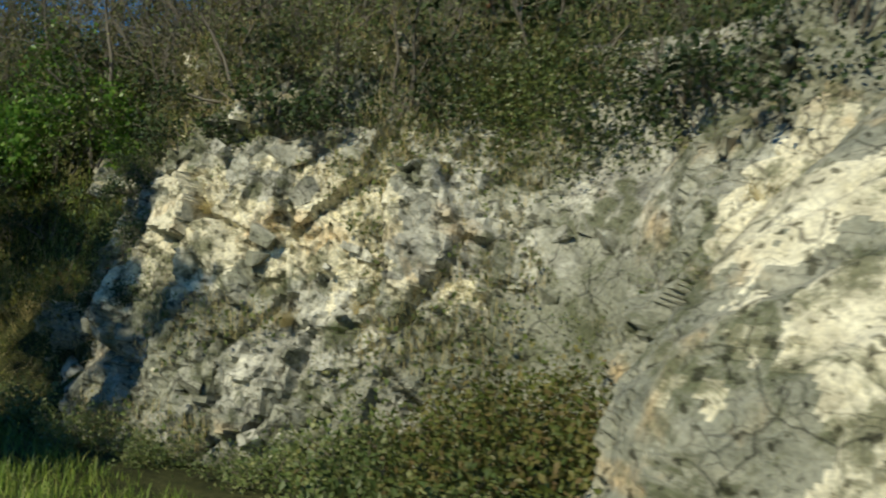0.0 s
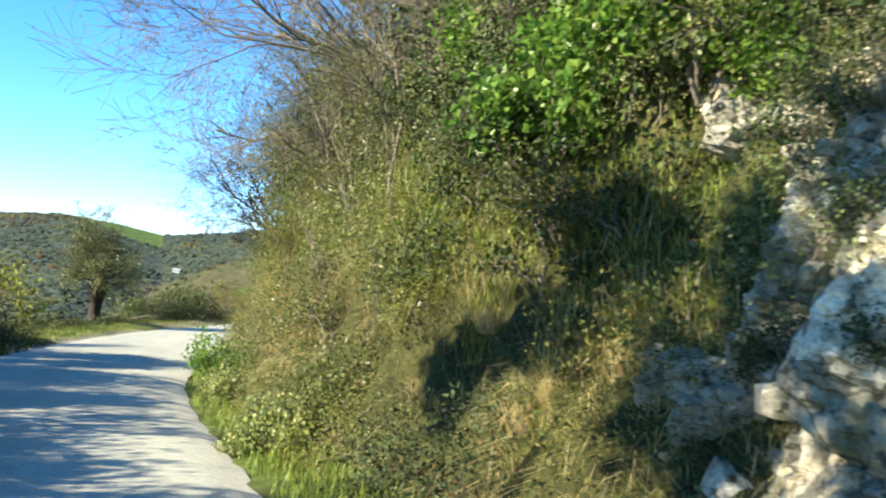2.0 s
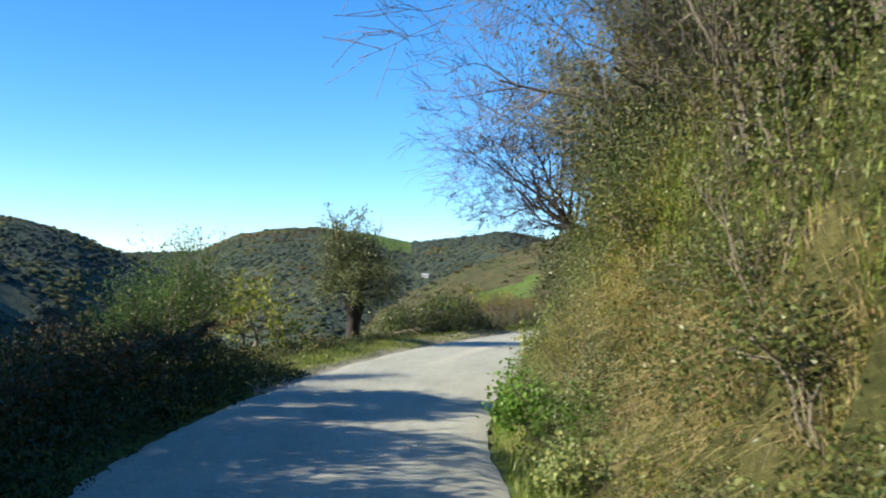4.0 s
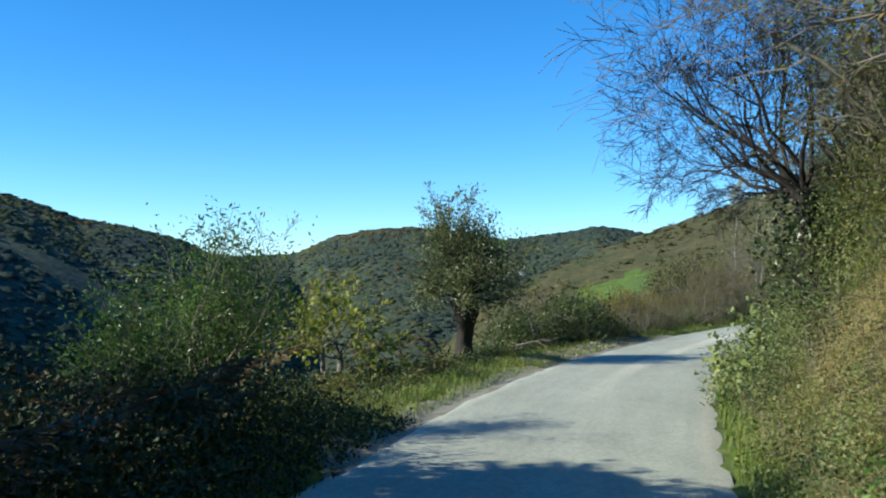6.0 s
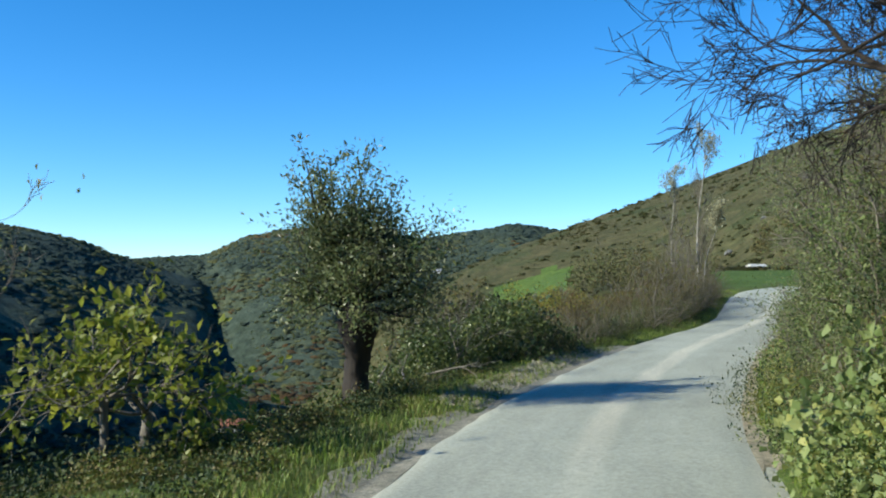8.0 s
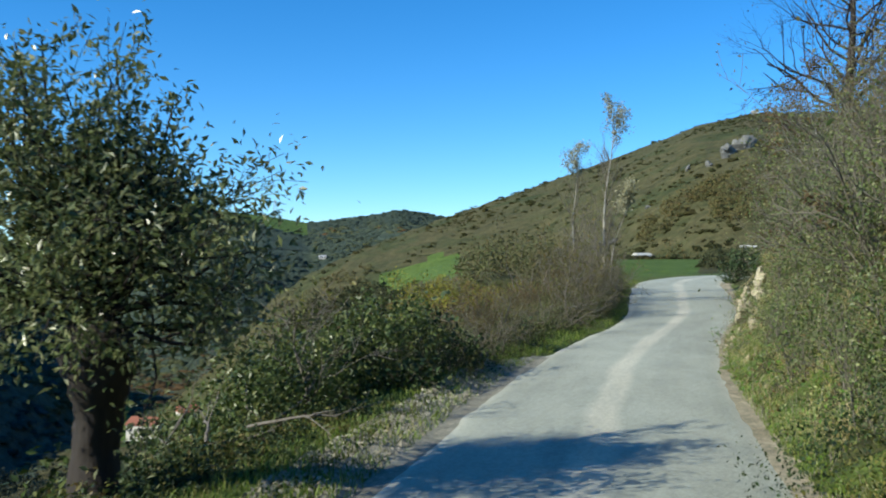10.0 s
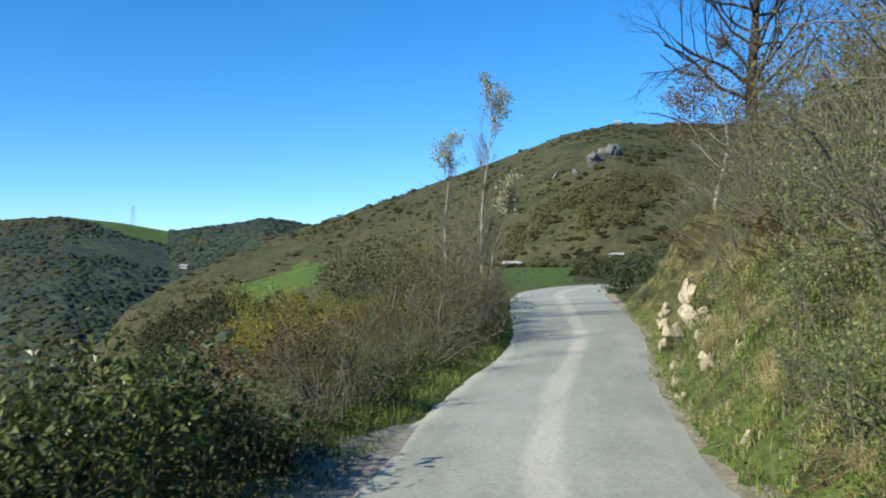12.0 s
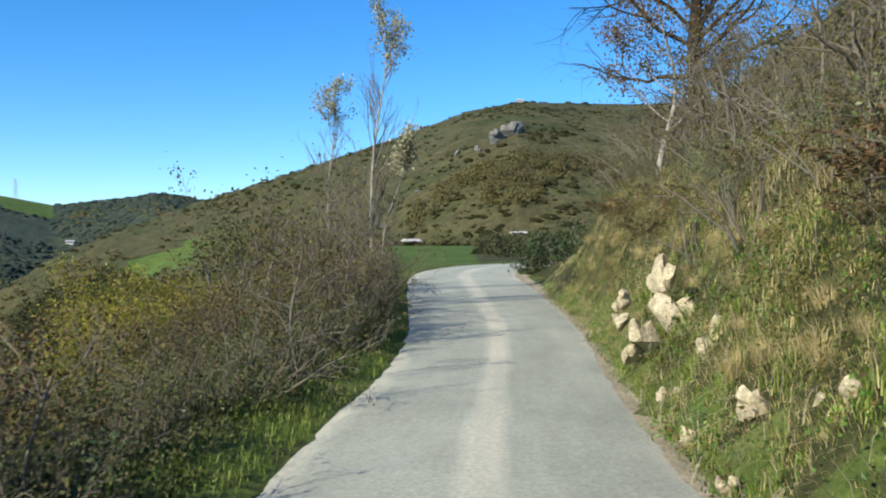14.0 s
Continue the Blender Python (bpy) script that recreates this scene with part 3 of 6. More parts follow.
def height(x, y):
    """Height of the ground at places on the plan."""
    x, y = np.asarray(x, float), np.asarray(y, float)
    shape = x.shape
    x, y = x.ravel(), y.ravel()
    s, d = road_sd(x, y)
    d1, w, h1, sl = (np.interp(s, BS, BV[:, k]) for k in range(4))
    wob = vnoise(x, y, 0.45, 3, 3)
    up = d - d1 - 0.28 * wob - 0.22 * vnoise(x, y, 1.1, 6, 2)
    ramp_up = np.clip(up / w, 0, 1)
    bank = h1 * (0.6 * ramp_up + 0.4 * smooth(0, 1, ramp_up)) + sl * np.clip(up - w, 0, 26) + 0.15 * np.clip(up - w - 26, 0, 200)
    bank += np.clip(up, 0, 1) * (0.45 * wob + 0.30 * vnoise(x, y, 1.5, 5, 3))
    vw, ds = np.interp(s, DS, DV[:, 0]), np.interp(s, DS, DV[:, 1])
    out = -d - HALF - vw - 0.3 * wob
    near = np.clip(out, 0, 12)
    bear = np.degrees(np.arctan2(-(x - ORIGIN[0]), y - ORIGIN[1]))
    fall = -ds * (near**2 / (near + 1.2)) - np.interp(bear, [25, 38, 52], [0.03, 0.25, 0.75]) * np.clip(out - 12, 0, None)
    fall += 0.10 * smooth(0.2, 0.9, -d - HALF) * smooth(1.6, 0.6, out) - 0.07 * np.clip(-d - HALF - 0.6, 0, 3) + np.clip(out, 0, 1) * 0.2 * wob
    z = rise(s) + np.where(d > 0, bank, fall) + 0.03 * vnoise(x, y, 2.3, 9, 2) * smooth(HALF, HALF + 0.5, np.abs(d))
    z = np.where(np.abs(d) < HALF + 0.25, z - 0.10 * smooth(HALF + 0.25, HALF - 0.15, np.abs(d)), z)
    z = np.maximum(z, FLOOR + 2 * vnoise(x, y, 0.01, 11, 3))
    far = hill_heights(x, y).max(0)
    dx, dy = x - ORIGIN[0], y - ORIGIN[1]
    r, a = np.hypot(dx, dy), np.degrees(np.arctan2(-dx, dy))
    shelf = 0.7 + 0.02 * (r - 60) - 80 * (smooth(34, 60, a) + smooth(2, -18, a)) - 0.6 * np.clip(62 - r, 0, None)
    far = np.maximum(np.where(np.abs(d) < 14, -99, far), np.where(np.abs(d) < 3.2, -99, np.where(r < 330, shelf, -99)))
    z = np.maximum(z, far)
    return z.reshape(shape)


def ground_at(x, y):
    return float(height(np.array([x]), np.array([y]))[0])


def meadow_mask(x, y):
    dx, dy = x - ORIGIN[0], y - ORIGIN[1]
    r, a = np.hypot(dx, dy), np.degrees(np.arctan2(-dx, dy))
    w = 14 * vnoise(x, y, 0.03, 40, 2)
    one = (a > 20.4) & (a < 27) & (r + w > 62) & (r + w < 185)
    two = (a > 35.6) & (a < 40.7) & (r + w > np.interp(a, [35.8, 37.5, 40.3], [115, 185, 284])) & (r + w < 316)
    three = (a > 44.3) & (a < 49.8) & (r + w > np.interp(a, [44.3, 46.5, 49.8], [770, 775, 850])) & (r + w < 900)
    four = (a > 55) & (a < 58) & (r > 300) & (r < 420)
    return one | two | three | four


def woods_mask(x, y):
    h = hill_heights(x, y)
    top = h.argmax(0)
    n = vnoise(x, y, 0.011, 60, 4)
    m = (top > 0) & (n > -0.38)
    m |= (top == 0) & (n > 0.34)
    return m & ~meadow_mask(x, y), top


def build_ground():
    xs, ys = np.arange(-76, 26, 0.66), np.arange(-26, 116, 0.66)
    X, Y = np.meshgrid(xs, ys, indexing="ij")
    Z = height(X, Y)
    V1 = np.stack([X, Y, Z], -1).reshape(-1, 3)
    F1 = grid_faces(len(xs), len(ys))
    a = np.radians(np.concatenate([np.arange(-70, 100, 0.5), np.arange(100, 290, 4.0)]))
    r = np.concatenate([np.linspace(30, 160, 40), np.linspace(165, 1000, 100), np.geomspace(1020, 4200, 14)])
    R, A = np.meshgrid(r, a, indexing="ij")
    X2, Y2 = ORIGIN[0] - R * np.sin(A), ORIGIN[1] + R * np.cos(A)
    Z2 = height(X2, Y2)
    inside = (X2 > xs[0] + 2) & (X2 < xs[-1] - 2) & (Y2 > ys[0] + 2) & (Y2 < ys[-1] - 2)
    Z2 = np.where(inside, Z2 - 6, Z2)
    V2 = np.stack([X2, Y2, Z2], -1).reshape(-1, 3)
    F2 = grid_faces(len(r), len(a))
    close = np.stack([np.arange(len(r) - 1) * len(a) + len(a) - 1, np.arange(1, len(r)) * len(a) + len(a) - 1, np.arange(1, len(r)) * len(a), np.arange(len(r) - 1) * len(a)], 1)
    F2 = np.vstack([F2, close]) + len(V1)
    V = np.vstack([V1, V2])
    F = np.vstack([F1, F2])
    c = V[F].mean(1)
    s, d = road_sd(c[:, 0], c[:, 1])
    wood, top = woods_mask(c[:, 0], c[:, 1])
    idx = np.where(np.abs(d) < 24, 0, 1)
    idx = np.where((idx == 0) & ((d > 2.3) | (d < -5.6)), 4, idx)
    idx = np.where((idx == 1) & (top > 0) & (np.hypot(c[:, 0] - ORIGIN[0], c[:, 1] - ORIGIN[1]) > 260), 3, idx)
    idx = np.where(meadow_mask(c[:, 0], c[:, 1]) & (np.abs(d) > 5), 2, idx)
    ob = new("ground", mesh_of("ground", V, [F], [M_VERGE, M_HEATH, M_MEADOW, M_HAZY_FLOOR, M_BANK], idx, smooth=True))
    tagged(ob, "steep grassy hillside falling to a wooded valley with far hills", "ground", kind="structure")


def build_road():
    s = np.arange(0, SCUM[-1], 0.25)
    lat = np.linspace(-1, 1, 17)
    Sg, L = np.meshgrid(s, lat, indexing="ij")
    P = on_road(Sg.ravel(), np.zeros(Sg.size))
    edge = HALF + 0.07 * vnoise(P[:, 0], P[:, 1], 1.7, 70, 4).reshape(Sg.shape)
    D = L * edge
    P = on_road(Sg.ravel(), D.ravel())
    Z = 0.03 - 0.03 * L.ravel() ** 2 + 0.012 * vnoise(P[:, 0], P[:, 1], 0.7, 71, 2)
    Z += rise(Sg.ravel()) - np.where(np.abs(L.ravel()) > 0.99, 0.05, 0)
    uv = np.stack([(L.ravel() + 1) / 2, Sg.ravel() / 3.5], 1)
    ob = new("road", mesh_of("road", np.c_[P, Z], [grid_faces(len(s), len(lat))[:, ::-1]], M_ROAD, smooth=True, uv=uv))
    tagged(ob, "narrow worn grey asphalt lane with pale dust along its middle", "road", kind="structure")


build_ground()
build_road()

# ---------------------------------------------------------------- the rock cutting
FOOT = spline([(9.0, -2.0), (7.0, 1.6), (5.0, 3.7), (3.0, 5.1), (1.7, 5.75), (1.0, 6.3), (1.12, 7.3), (1.25, 8.6), (0.55, 9.35), (-0.8, 9.65), (-2.0, 9.9), (-3.0, 10.25), (-3.9, 10.8), (-4.8, 11.9), (-5.7, 12.7), (-6.6, 13.4)], 24)
FSEG = np.diff(FOOT, axis=0)
FLEN = np.linalg.norm(FSEG, axis=1)
FCUM = np.concatenate([[0], np.cumsum(FLEN)])
FTAN = np.stack([np.convolve(np.pad(FSEG[:, k] / FLEN, 24, mode="edge"), np.ones(49) / 49, "valid") for k in (0, 1)], 1)
FTAN /= np.linalg.norm(FTAN, axis=1, keepdims=True)
U_OUT = FCUM[24 * 6]          # end of the smooth outcrop


def cells(p, size, seed):
    """Cell noise: for each place the random numbers and the offset from the middle of its cell, and how near the cell's border lies."""
    q = p / size
    base = np.floor(q)
    best = np.full(len(p), 9.0)
    second = np.full(len(p), 9.0)
    mid = np.zeros_like(p)
    idn = np.zeros_like(base)
    for i in (-1, 0, 1):
        for j in (-1, 0, 1):
            for k in (-1, 0, 1):
                c = base + np.array([i, j, k])
                f = c + np.stack([hash3(c[:, 0], c[:, 1], c[:, 2], seed + n) for n in range(3)], 1)
                d = ((q - f) ** 2).sum(1)
                near = d < best
                second = np.where(near, best, np.minimum(second, d))
                mid = np.where(near[:, None], f, mid)
                idn = np.where(near[:, None], c, idn)
                best = np.minimum(best, d)
    rnd = np.stack([hash3(idn[:, 0], idn[:, 1], idn[:, 2], seed + 7 + n) for n in range(4)], 1)
    return rnd, (q - mid) * size, np.sqrt(second) - np.sqrt(best)


def face_point(u, z):
    """Place and outward way of the rock face at a distance along its foot and a height."""
    k = np.clip(np.searchsorted(FCUM, u) - 1, 0, len(FSEG) - 1)
    p = FOOT[k] + FSEG[k] / FLEN[k][:, None] * (u - FCUM[k])[:, None]
    t = FTAN[k]
    n = np.stack([-t[:, 1], t[:, 0]], 1)
    w = smooth(U_OUT + 1.2, U_OUT - 0.4, u)
    back = 0.20 * z * (1 - w) + w * (0.10 * z + 0.50 * np.clip(z - 1.3, 0, None)) + 0.35 * smooth(2.6, 4.2, z)
    inward = n * (1 - w)[:, None] + np.array([-0.75, -0.66]) * w[:, None]
    p = p - inward * back[:, None]
    p = p + np.stack([w * 0.42 * np.clip(z - 1.2, 0, None) * smooth(U_OUT - 4, U_OUT, u), 0 * z], 1)
    return np.c_[p, z], np.c_[n, np.full(len(z), 0.15)], w


def build_rock_face():
    us, zs = np.arange(1.0, FCUM[-1] - 1.5, 0.036), np.arange(-0.4, 4.5, 0.036)
    U, Z = np.meshgrid(us, zs, indexing="ij")
    P, N, w = face_point(U.ravel(), Z.ravel())
    q = P * np.array([1, 1, 0.85])
    q += 0.10 * np.stack([vnoise(q[:, 0] + q[:, 1], q[:, 2], 1.6, 75 + k, 3) for k in range(3)], 1)
    q += 0.028 * np.stack([vnoise(q[:, 0] + q[:, 1], q[:, 2], 8.0, 175 + k, 3) for k in range(3)], 1)
    r1, o1, e1 = cells(q * np.array([1, 1, 0.8]), 0.85, 1)
    r2, o2, e2 = cells(q + 3.3, 0.24, 31)
    r3, o3, e3 = cells(q + 7.1, 0.10, 61)
    tilt = lambda r, o, k: ((r[:, 1:] - 0.5) * o).sum(1) * k  # noqa: E731
    blocky = (r1[:, 0] - 0.5) * 0.26 + tilt(r1, o1, 0.75) - 0.16 * smooth(0.07, 0.0, e1) * smooth(0.2, 0.6, r1[:, 3])
    blocky += (r2[:, 0] - 0.5) * 0.09 + tilt(r2, o2, 0.55) - 0.06 * smooth(0.12, 0.0, e2) * smooth(0.3, 0.7, r2[:, 3])
    blocky += (r3[:, 0] - 0.5) * 0.05 + tilt(r3, o3, 0.7)
    blocky += 0.12 * vnoise(U.ravel() * 1.6, Z.ravel(), 1.1, 85, 5)
    # the smooth outcrop: sheets that dip to the left, with ragged edges
    al = U.ravel()
    dip = Z.ravel() * 0.80 + (al - U_OUT) * 0.62 + 0.25 * vnoise(al, Z.ravel(), 0.8, 80, 3)
    st = dip / 0.55
    saw = (st - np.floor(st))
    amp = 0.05 + 0.05 * smooth(1.2, 2.2, Z.ravel())
    sheet = amp * (saw - 0.9 * smooth(0.80, 0.97, saw)) + 0.10 * vnoise(al, Z.ravel(), 0.9, 81, 4)
    sheet += 0.03 * ((r1[:, 0] - 0.5) * 0.42 + tilt(r1, o1, 1.0)) + 0.22 * (r2[:, 0] - 0.5) * 0.2 * smooth(0.5, 0.9, vnoise(al, Z.ravel(), 0.7, 84, 2) + 0.5)
    broken = smooth(-0.1, 0.2, vnoise(al, Z.ravel(), 0.9, 87, 2))
    sheet += broken * ((r2[:, 0] - 0.5) * 0.10 + tilt(r2, o2, 0.6) - 0.05 * smooth(0.14, 0.0, e2) + 0.5 * tilt(r3, o3, 0.7))
    sheet += 0.03 * blocky + 0.03 * vnoise(al, Z.ravel(), 6.0, 86, 4)
    sheet -= 0.06 * smooth(0.55, 0.75, vnoise(al, Z.ravel(), 4.2, 83, 2))
    wide = 0.16 * vnoise(al, Z.ravel(), 0.55, 82, 3)
    corner = smooth(0.3, 1.0, np.abs(U.ravel() - U_OUT - 1.9))
    disp = (blocky * (0.12 + 0.88 * corner) + wide) * (1 - w) + sheet * w
    V = P + N * disp[:, None]
    F = grid_faces(len(us), len(zs))
    fu, fz, fw = U.ravel()[F[:, 0]], Z.ravel()[F[:, 0]], w[F[:, 0]]
    tone = vnoise(fu * 0.8 + 0.5 * fz, fz - 0.5 * fu, 0.8, 88, 4) + 0.12 * vnoise(fu, fz, 7.0, 89, 3) + 0.25 * smooth(2.2, 0.6, fz) - 0.1
    idx = np.where(fw > 0.35, np.where(tone > 0.0, 1, 2), 0)
    idx = np.where((idx == 0) & (tone - 0.5 * smooth(U_OUT + 1.5, U_OUT + 5, fu) < -0.62), 2, np.where((idx == 0) & (tone > 0.42), 1, idx))
    ob = new("rock_face", mesh_of("rock_face", V, [F], [M_ROCK, M_ROCK_GREY, M_ROCK_FRESH], idx))
    tagged(ob, "fractured pale limestone road cutting with grey lichen and ledges", "rock face", kind="structure")
    return ob


def block_mesh(rng, name, rough=0.36):
    bm = bmesh.new()
    for c in [(x, y, z) for x in (-1, 1) for y in (-1, 1) for z in (-1, 1)]:
        k = rng.normal(size=3) * rough
        for e in np.eye(3):
            bm.verts.new(np.array(c) * (1 - 0.22 * e) + k)
    bmesh.ops.convex_hull(bm, input=list(bm.verts))
    for v in [v for v in bm.verts if not v.link_faces]:
        bm.verts.remove(v)
    me = bpy.data.meshes.new(name)
    bm.to_mesh(me)
    bm.free()
    me.materials.append(M_ROCK)
    return me


ROCK = build_rock_face()
RNG = np.random.default_rng(5)
BLOCKS = [block_mesh(RNG, "stone") for _ in range(14)]


def build_face_stones():
    rng = np.random.default_rng(11)
    n = 120
    u, z = rng.uniform(U_OUT + 0.8, FCUM[-1] - 2.8, n), rng.uniform(0.1, 3.9, n)
    P, N, _ = face_point(u, z)
    for k in range(n):
        s = rng.uniform(0.035, 0.11)
        ob = part("stone", BLOCKS[k % len(BLOCKS)], ROCK)
        ob.matrix_basis = Matrix.LocRotScale(P[k] + N[k] * rng.uniform(-0.06, 0.05), Euler(rng.uniform(-0.7, 0.7, 3) + np.array([0, 0, math.atan2(N[k, 1], N[k, 0])])), (s * rng.uniform(0.5, 0.9), s * rng.uniform(0.8, 1.6), s * rng.uniform(0.6, 1.1)))


build_face_stones()

# ---------------------------------------------------------------- plants: one function for each kind


def shrub(name, label, category, seed, radius, tall, stems, depth, n_leaf, leaf, mat, wood, scatter=0.07, kids=(3, 5), aspect=0.6, bend=0.22, up=0.10, droop=0.1, group=""):
    """A shrub of arching stems, its twigs and its leaves."""
    rng = np.random.default_rng(seed)
    tb, tips = Tubes(), []
    root = thing(name, label, category, group)
    for k in range(stems):
        a = 2 * math.pi * k / stems + rng.uniform(-0.5, 0.5)
        lean = rng.uniform(0.15, 1.0)
        way = (math.cos(a) * lean * radius / tall, math.sin(a) * lean * radius / tall, 1.0)
        start = (math.cos(a) * 0.2 * radius, math.sin(a) * 0.2 * radius, -0.15)
        grow(rng, tb, start, way, tall * rng.uniform(0.55, 0.85), 0.012 * tall + 0.006, depth, tips, bend, up, kids, 4, 0.6, 0.9, 5)
    part("stem_tangle", tb.mesh("stem_tangle", wood), root)
    if n_leaf:
        P, w = tip_points(rng, tips, n_leaf, scatter * tall)
        P = P[P[:, 2] > -0.05]
        part("foliage", leaves(rng, P, leaf, mat, aspect=aspect, droop=droop, outward=w[: len(P)] * 0.8), root)
    return root


def fern(seed):
    """A clump of withered bracken: arching fronds with leaflets in two rows."""
    rng = np.random.default_rng(seed)
    root = thing("bracken_clump", "rusty brown withered bracken fronds beside the lane", "fern", "bracken along the lane")
    tb, P, W = Tubes(), [], []
    for k in range(15):
        a = rng.uniform(0, 2 * math.pi)
        L = rng.uniform(0.6, 1.15)
        t = np.linspace(0, 1, 7)
        h = np.array([math.cos(a), math.sin(a), 0])
        b = np.array([rng.uniform(-0.4, 0.4), rng.uniform(-0.4, 0.4), 0])
        pts = b + h * (t[:, None] ** 1.4) * L * 0.75 + np.array([0, 0, 1.0]) * (L * (t - 0.45 * t**2))[:, None] * 1.1
        tb.add(pts, np.linspace(0.006, 0.002, 7), 3)
        side = np.array([-h[1], h[0], 0])
        for f in np.linspace(0.3, 1, 15):
            c = np.array([np.interp(f, t, pts[:, m]) for m in range(3)])
            for sgn in (-1, 1):
                for g in (0.33, 0.8):
                    P.append(c + side * sgn * 0.22 * (1.15 - f) * g)
                    W.append(side * sgn + h * 0.4)
    part("stalk_tuft", tb.mesh("stalk_tuft", M_TWIG), root)
    part("frond_spray", leaves(rng, np.array(P), 0.085, M_FERN, "frond_spray", 0.4, 0.3, np.array(W) * 2.0, 0.6), root)
    return root


def tussock(name, label, seed, n, length, mat, radius=0.13):
    rng = np.random.default_rng(seed)
    root = thing(name, label, "grass", "tussocks on the bank")
    a, r = rng.uniform(0, 2 * np.pi, n), radius * np.sqrt(rng.uniform(0, 1, n))
    P = np.stack([r * np.cos(a), r * np.sin(a), np.full(n, -0.08)], 1)
    h = np.stack([np.cos(a), np.sin(a), 0 * a], 1)
    part("blade_tuft", blades(rng, P, length, 0.0065, 0.85, mat, "blade_tuft", h * 1.2, 0.75), root)
    return root


def spread(proto, spots, lift=-0.05):
    """Sets a plant and its copies on the ground: x, y, size and, if given, height above the ground."""
    rng = np.random.default_rng(len(spots) + 17)
    ms = []
    xy = np.array([q[:2] for q in spots], float)
    zz = height(xy[:, 0], xy[:, 1])
    for q, z in zip(spots, zz):
        k = q[2]
        ms.append(Matrix.LocRotScale((q[0], q[1], z + lift + (q[3] if len(q) > 3 else 0)), Euler((rng.uniform(-0.08, 0.08), rng.uniform(-0.08, 0.08), rng.uniform(0, 6.28))), (k * rng.uniform(0.9, 1.1), k * rng.uniform(0.9, 1.1), k * rng.uniform(0.88, 1.12))))
    for m in ms[1:]:
        copy_thing(proto, m)
    proto.matrix_basis = ms[0]


def along(s0, s1, step, d, size, seed, jitter=0.35, lift=0.0):
    """Places along the road at about d metres from its middle (right: plus), or past the foot of the bank if d is a string."""
    rng = np.random.default_rng(seed)
    s = np.arange(s0, s1, step)
    s = s + rng.uniform(-jitter, jitter, len(s)) * step
    dd = np.interp(s, BS, BV[:, 0]) + float(d) if isinstance(d, str) else np.full(len(s), d)
    dd = dd + rng.uniform(-jitter, jitter, len(s))
    p = on_road(s, dd)
    return [(x, y, size * rng.uniform(0.75, 1.25), lift) for x, y in p]


S_A, S_B, S_C, S_D = S(-5.2, 7.4), S(-11, 12.6), S(-17, 18.6), S(-22.4, 26.9)
S_E, S_F, S_G, S_H, S_I = S(-24.75, 31.7), S(-28, 39.5), S(-32.6, 52), S(-38.8, 70), S(-44, 84)
S_0, S_1 = S(3, -3), S(0.6, 0.8)

# grey-green shrubs that clothe the bank past the rocks
p_olive = shrub("bank_shrub", "grey-green leafy shrub rooted in the roadside bank", "shrub", 21, 0.8, 1.15, 5, 2, 1300, 0.044, M_OLIVE, M_TWIG, 0.10, group="shrubs on the bank")
spread(p_olive, along(S_A + 1.5, S_D, 4.0, "0.3", 0.7, 1) + along(S_A, S_D + 3, 3.0, "0.75", 0.9, 34, 0.3, 0.1) + along(S_A - 1, S_D + 3, 3.2, "1.4", 1.1, 2) + along(S_D - 4, S_F, 0.8, "1.1", 1.1, 49) + along(S_D - 1, S_F, 0.9, "0.45", 0.8, 55, 0.25) + along(S_E, S_F, 2.2, "0.9", 0.85, 3) + along(S_A, S_D + 2, 4.2, "2.4", 1.4, 4) + along(S_F, S_H + 4, 2.6, -2.9, 0.7, 36) + along(S_F, S_H, 2.6, "2.2", 1.0, 37) + along(S_G, S_H, 3.0, -4.6, 1.2, 38))
p_bare = shrub("leafless_shrub", "brown leafless shrub with fine dense twigs", "shrub", 22, 0.9, 1.7, 7, 3, 420, 0.055, M_TAWNY, M_TWIG, 0.03, kids=(2, 3), group="leafless shrubs")
spread(p_bare, along(S_A, S_D - 2, 1.1, "1.4", 1.2, 5) + along(S_D - 2, S_E + 1, 1.9, "1.4", 0.9, 53, 0.3) + along(S_E, S_H, 1.5, "3.4", 1.4, 56) + along(S_F, S_H, 2.2, "5.2", 1.6, 57) + along(S_A + 1, S_D - 6, 3.4, "2.4", 1.3, 46) + along(S_A + 2, S_D, 2.4, "0.8", 0.75, 41, 0.3, 0.15) + along(S_D + 4, S_H, 1.8, "2.6", 1.05, 6) + along(S_E, S_H, 3.4, "4.4", 1.45, 7) + along(S_E + 3.5, S_G, 1.2, -2.75, 0.48, 8, 0.25) + along(S_G + 4, S_H + 4, 1.7, -3.0, 1.25, 48, 0.25) + along(S_E + 7, S_G + 3, 2.8, -3.0, 0.72, 50, 0.2) + along(S_G, S_H + 4, 1.3, -2.85, 0.62, 47, 0.25) + along(S_E + 4, S_G, 2.0, -3.6, 0.5, 9) + along(S_G, S_H + 2, 2.0, -3.6, 0.95, 45) + along(S_G + 2, S_H + 2, 3.0, -5.0, 1.5, 35) + along(S_E, S_G, 1.6, "1.6", 0.8, 42))
p_tall = shrub("tall_bank_shrub", "tall twiggy grey-green shrub crowding the top of the bank", "shrub", 32, 0.85, 2.5, 8, 3, 3600, 0.042, M_OLIVE, M_TWIG, 0.06, kids=(3, 4), bend=0.2, up=0.12, group="tall shrubs on the bank")
spread(p_tall, along(S_A + 5.5, S_D - 4, 1.0, "1.25", 0.8, 60, 0.3) + along(S_A, S_D - 2, 1.5, "2.0", 1.0, 61, 0.4) + along(S_D - 3, S_F, 2.6, "1.5", 0.75, 62, 0.4))
